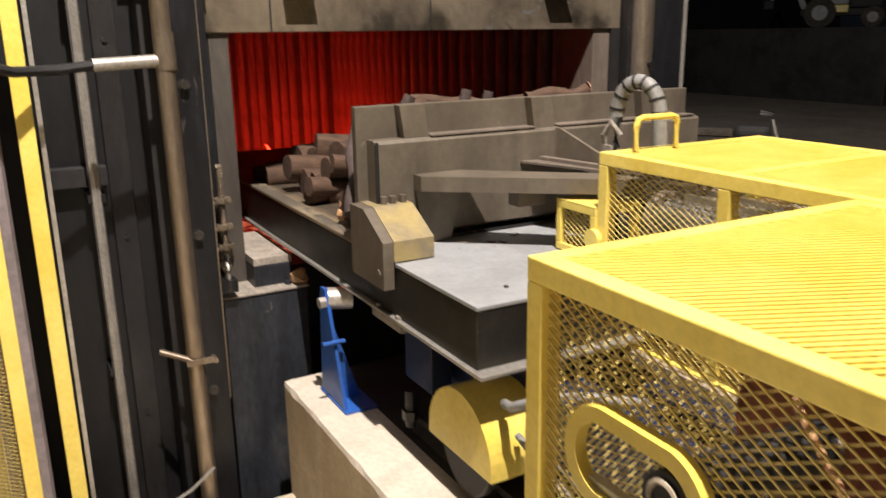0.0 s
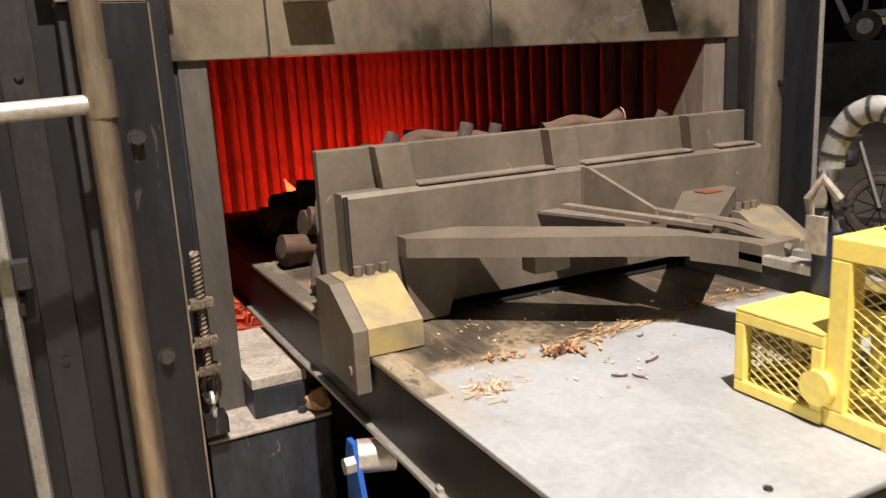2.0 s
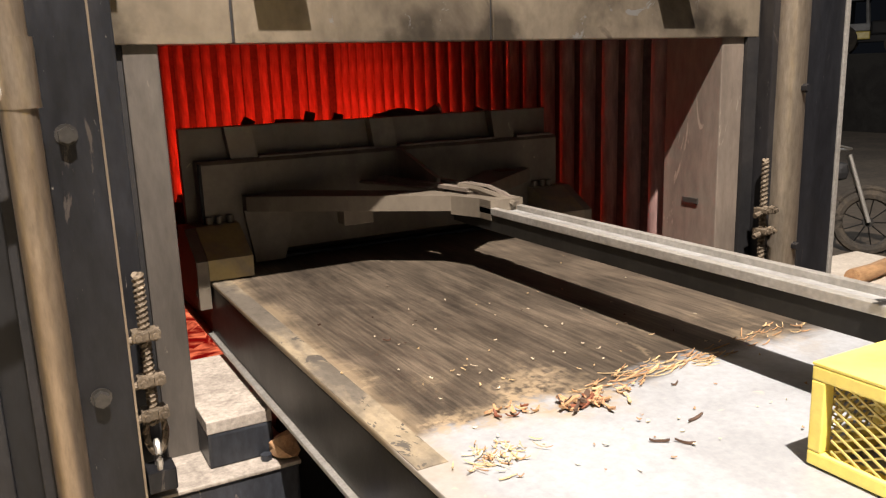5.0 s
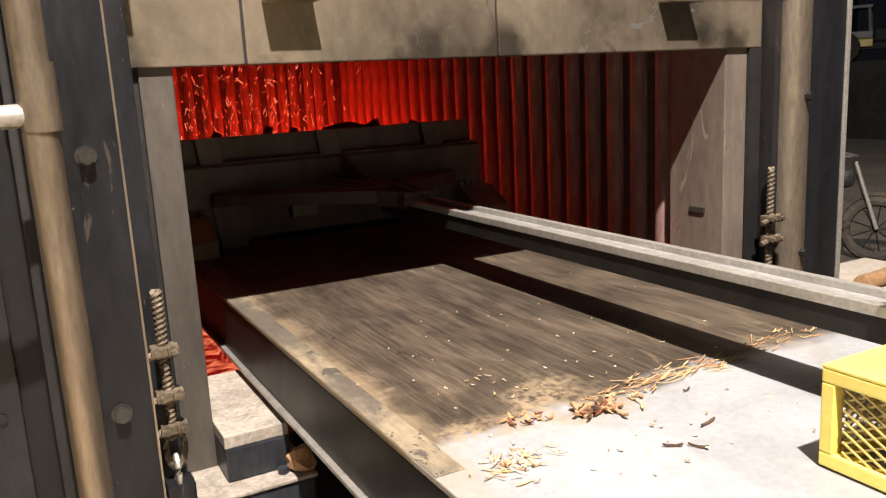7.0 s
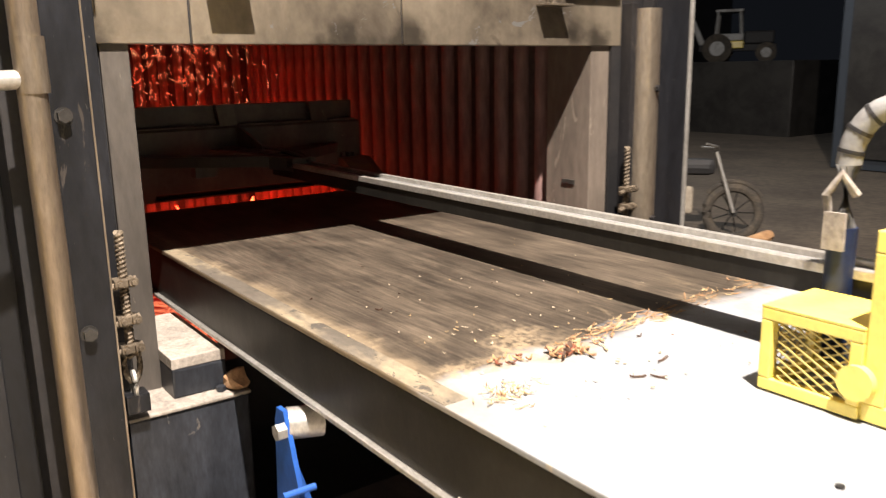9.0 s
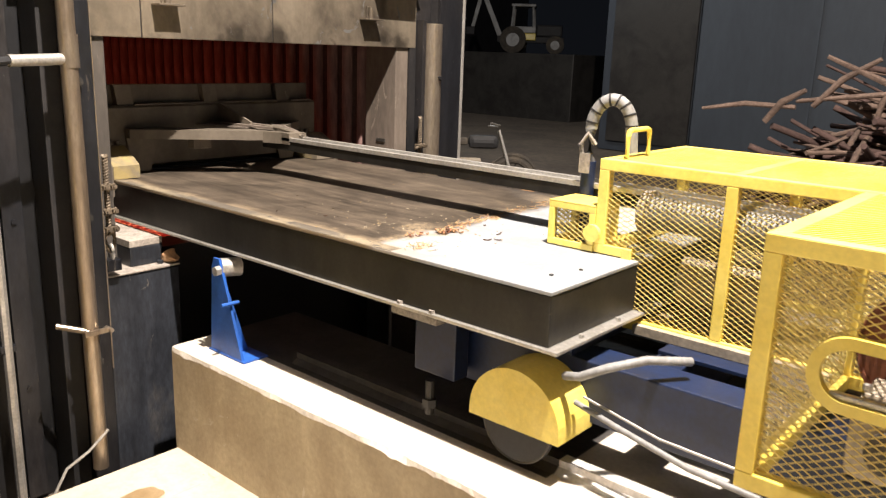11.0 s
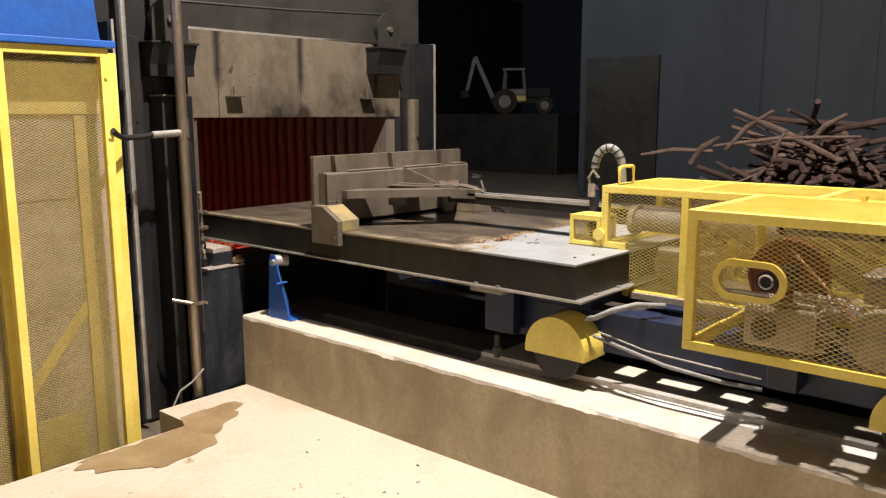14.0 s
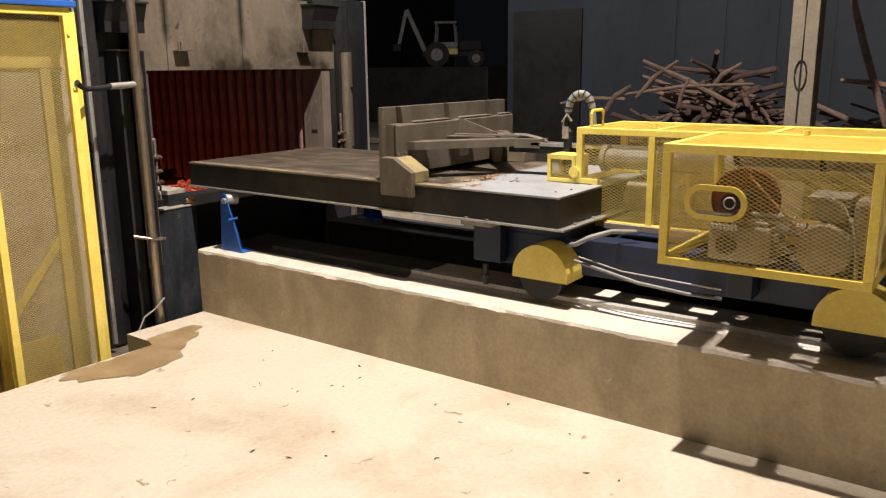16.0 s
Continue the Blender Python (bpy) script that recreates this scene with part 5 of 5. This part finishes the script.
def pile(n, single, cx, cy, lx, ly, hgt, seed):
    """Crossed logs: the nearest as things of their own, the buried rest as one heap."""
    rnd = random.Random(seed)
    rows = []
    for k in range(n):
        u, v = rnd.gauss(0, 0.38), rnd.gauss(0, 0.40)
        lift = hgt * max(0.05, 1 - abs(v) * 0.95) * max(0.1, 1 - abs(u) * 0.75)
        ln, r = rnd.uniform(0.7, 1.7), rnd.uniform(0.016, 0.042)
        m = pose(cx + lx * u, cy + ly * v, -0.15 + lift * rnd.uniform(0.45, 0.96), rnd.uniform(-25, 25), rnd.uniform(-24, 24), rnd.choice((90, 70, 110, 50, 140, 20)) + rnd.uniform(-25, 25))
        rows.append((m.translation.x - m.translation.z, k, m, ln, r, rnd.random() < 0.7))
    rows.sort(key=lambda q: q[0])
    heap = bm_new()
    for i, (_, k, m, ln, r, dark) in enumerate(rows):
        if i < single:
            lg = part("log", log_mesh(ln, r, seed + k), M_PILE if dark else M_PALE, None, "crooked brown log in the yard wood pile", smooth=True)
            tagged(lg, "", "log", "yard wood pile")
            lg.matrix_basis = m
        else:
            one = log_mesh(ln, r, seed + k)
            one.transform(m)
            me = bpy.data.meshes.new("buried_log")
            one.to_mesh(me)
            one.free()
            heap.from_mesh(me)
            bpy.data.meshes.remove(me)
    tagged(part("log_heap", heap, M_PILE, None, "heap of crossed brown logs under the wood pile", smooth=True), "", "log heap", "", "stuff")


pile(420, 150, 7.2, -1.75, 0.6, 1.85, 2.05, 100)
pile(150, 60, 7.2, -3.90, 0.6, 1.1, 1.8, 400)
for a, b, r in (((6.55, -0.99, 1.78), (6.60, -2.19, 1.22), 0.060), ((6.55, -1.45, 1.77), (6.60, -0.90, 1.31), 0.060), ((6.55, -2.23, 1.73), (6.60, -1.84, 1.39), 0.060), ((6.55, 0.18, 1.22), (6.60, -0.74, 1.29), 0.050), ((6.55, -0.83, 1.46), (6.60, -0.46, 1.13), 0.070), ((6.55, -1.61, 1.56), (6.60, -1.46, 1.14), 0.050), ((6.55, -2.39, 1.49), (6.60, -0.74, 1.35), 0.045), ((6.8, -3.24, 2.70), (6.8, -3.80, 1.02), 0.085), ((6.8, -3.28, 1.53), (6.9, -4.07, 1.38), 0.06)):
    lg = part("log", tube(bm_new(), [a, Vector(a).lerp(Vector(b), 0.5) + Vector((0, 0.03, 0.04)), b], [r * 0.34, r * 0.55, r * 0.45], 9, 0.10), M_PALE, None, "long pale log leaning on the wood pile", smooth=True)
    tagged(lg, "", "log", "yard wood pile")


def motorbike(x, y, yaw):
    ob = thing("motorbike", "dusty dark motorcycle parked in the yard", "motorcycle", "", (x, y, -0.22))
    ob.rotation_euler = (radians(-8), 0, radians(yaw))
    for dx in (-0.62, 0.62):
        bm = bm_new()
        tube(bm, [(dx + 0.27 * math.cos(a), 0, 0.30 + 0.27 * math.sin(a)) for a in [k * math.tau / 24 for k in range(25)]], 0.052, 8)
        w = part("wheel", bm, M_RUBBER, ob, smooth=True)
        bm = rod(bm_new(), (dx, -0.03, 0.30), (dx, 0.03, 0.30), 0.05)
        for k in range(9):
            a = math.tau * k / 9
            rod(bm, (dx, 0, 0.3), (dx + 0.25 * math.cos(a), 0, 0.3 + 0.25 * math.sin(a)), 0.006, n=4)
        part("spokes", bm, M_TABLE, w)
        part("mudguard", tube(bm_new(), [(dx + 0.33 * math.cos(a), 0, 0.30 + 0.33 * math.sin(a)) for a in [0.5 + k * 0.2 for k in range(11)]], 0.035, 6), M_RUBBER, ob, smooth=True)
    part("engine", B(-0.18, 0.2, -0.12, 0.12, 0.28, 0.58, bevel=0.04), M_CAST, ob)
    part("seat", B(-0.62, 0.02, -0.12, 0.12, 0.74, 0.84, bevel=0.04), M_RUBBER, ob)
    part("fuel_tank", B(0.02, 0.42, -0.13, 0.13, 0.70, 0.88, bevel=0.07), M_BLACK, ob)
    part("fork", rod(rod(bm_new(), (0.62, -0.08, 0.3), (0.42, -0.08, 0.95), 0.02), (0.62, 0.08, 0.3), (0.42, 0.08, 0.95), 0.02), M_GALV, ob)
    part("handlebar", tube(bm_new(), [(0.30, -0.35, 1.02), (0.42, -0.18, 1.0), (0.42, 0.18, 1.0), (0.30, 0.35, 1.02)], 0.014, 8), M_GALV, ob, smooth=True)
    part("tail_light", B(-0.86, -0.79, -0.05, 0.05, 0.66, 0.72, bevel=0.01), M_RUST, ob)
    part("number_plate", B(-0.90, -0.885, -0.10, 0.10, 0.50, 0.62), M_WHITE, ob)
    part("frame", rod(rod(bm_new(), (-0.62, 0, 0.3), (-0.1, 0, 0.5), 0.025), (-0.1, 0, 0.6), (-0.80, 0, 0.70), 0.025), M_BLACK, ob)


motorbike(6.5, 3.3, -50)

bh = thing("backhoe_loader", "white and yellow backhoe loader parked in the dark yard", "backhoe", "", (31.0, 19.9, 1.75))
bh.rotation_euler = (0, 0, radians(-58))
bm = B(-0.55, 0.65, -0.65, 0.65, 0.95, 1.25, bevel=0.04)
for x in (-0.5, 0.55):
    for y in (-0.6, 0.6):
        rod(bm, (x, y, 1.2), (x * 0.86, y * 0.92, 2.2), 0.06)
box(bm, -0.55, 0.6, -0.65, 0.65, 2.15, 2.28, bevel=0.04)
part("cab", bm, M_WHITE, bh)
part("bonnet", B(0.66, 1.9, -0.45, 0.45, 0.8, 1.35, bevel=0.08), M_BLACK, bh)
part("side_panel", B(-0.56, 0.66, -0.67, 0.67, 0.62, 0.94, bevel=0.04), M_YELLOW, bh, "yellow side panel")
part("chassis", B(-1.2, 2.0, -0.35, 0.35, 0.5, 0.8, bevel=0.04), M_BLACK, bh)
for x, r in ((-0.4, 0.62), (1.6, 0.42)):
    for y in (-0.75, 0.75):
        w = part("wheel", rod(bm_new(), (x, y - 0.18, r), (x, y + 0.18, r), r, n=24), M_RUBBER, bh, smooth=True)
        part("rim", rod(bm_new(), (x, y - 0.19, r), (x, y + 0.19, r), r * 0.5, n=18), M_WHITE, w, smooth=True)
part("boom", prism(bm_new(), "y", -0.12, 0.12, [(-1.2, 0.8), (-0.95, 0.8), (-1.9, 2.9), (-2.1, 2.85)]), M_WHITE, bh, "white boom")
part("dipper", prism(bm_new(), "y", -0.09, 0.09, [(-1.9, 2.95), (-2.12, 2.85), (-2.5, 1.2), (-2.35, 1.15)]), M_WHITE, bh, "white dipper arm")
part("bucket", B(-2.75, -2.3, -0.3, 0.3, 0.8, 1.2, bevel=0.06), M_BLACK, bh)


# ---- moving things ----
PUSH = [(0, -.846), (.5, -.763), (1, -.671), (1.5, -.562), (2, -.406), (2.5, -.239), (3, -.059), (3.5, .112), (4, .275), (4.5, .46), (5, .65), (6, 1.0), (6.5, 1.15), (7, 1.27), (7.5, 1.41), (8, 1.51), (8.5, 1.53), (9, 1.50), (9.5, 1.28), (10, 1.03), (11, .52), (11.5, .27), (12, .06), (12.5, -.163), (13, -.44), (13.5, -.724), (14, -.98), (14.5, -1.23), (15, -1.527), (15.5, -1.79), (16, -2.05)]
CARRIAGE = [(0, 0), (7.2, 0), (7.5, -0.011), (8, -0.071), (8.5, -0.173), (9, -0.289), (10, -0.452), (11.5, -0.72), (12, -0.824), (12.5, -0.932), (13, -1.03), (13.5, -1.142), (14, -1.25), (14.5, -1.346), (15, -1.481), (15.5, -1.602), (16, -1.688)]


def motions():
    walk(push, [(t, pose(0, y, 0)) for t, y in PUSH])
    for ob in RIDERS:
        walk(ob, [(t, pose(0, y, 0)) for t, y in CARRIAGE])
    for n, (lg, x, off, z, yaw, tilt) in enumerate(LOGS):
        rows, fallen = [], None
        for t, y in PUSH:
            if fallen is None and y + off < 1.62 and t < 8:
                rows.append((t, pose(x, y + off, z, 0, tilt, yaw)))
            else:
                if fallen is None:
                    fallen = (t, min(3.4, y + off + 0.02))
                q = min(1.0, (t - fallen[0] + 0.25) / 0.75)
                rows.append((t, pose(x, fallen[1] + 0.25 * q, z + (0.50 + 0.05 * (n % 5) - z) * q, 0, tilt + 8 * q, yaw + 10 * q)))
        walk(lg, rows)
    for ob, x, y in FLAMES:
        walk(ob, [(0, pose(x, y, 0.27)), (1.5, pose(x, y, 0.32)), (3, pose(x, y, 0.47)), (6, pose(x, y, 0.50)), (7.5, pose(x, y, 0.46)), (9, pose(x, y, 0.17)), (10.8, pose(x, y, -0.50)), (16, pose(x, y, -0.56))])
    for k, ob in enumerate(SPARKS):
        t0 = (4.6, 5.6, 6.8)[k]
        walk(ob, [(0, pose(0, 0, -0.35)), (t0 - 0.6, pose(0, 0, -0.35)), (t0 + 1.2, pose(0.05, 0, 0.75)), (t0 + 2.6, pose(-0.03, 0, 1.2)), (t0 + 4, pose(0, 0, 1.72)), (16, pose(0, 0, 1.78))])


motions()
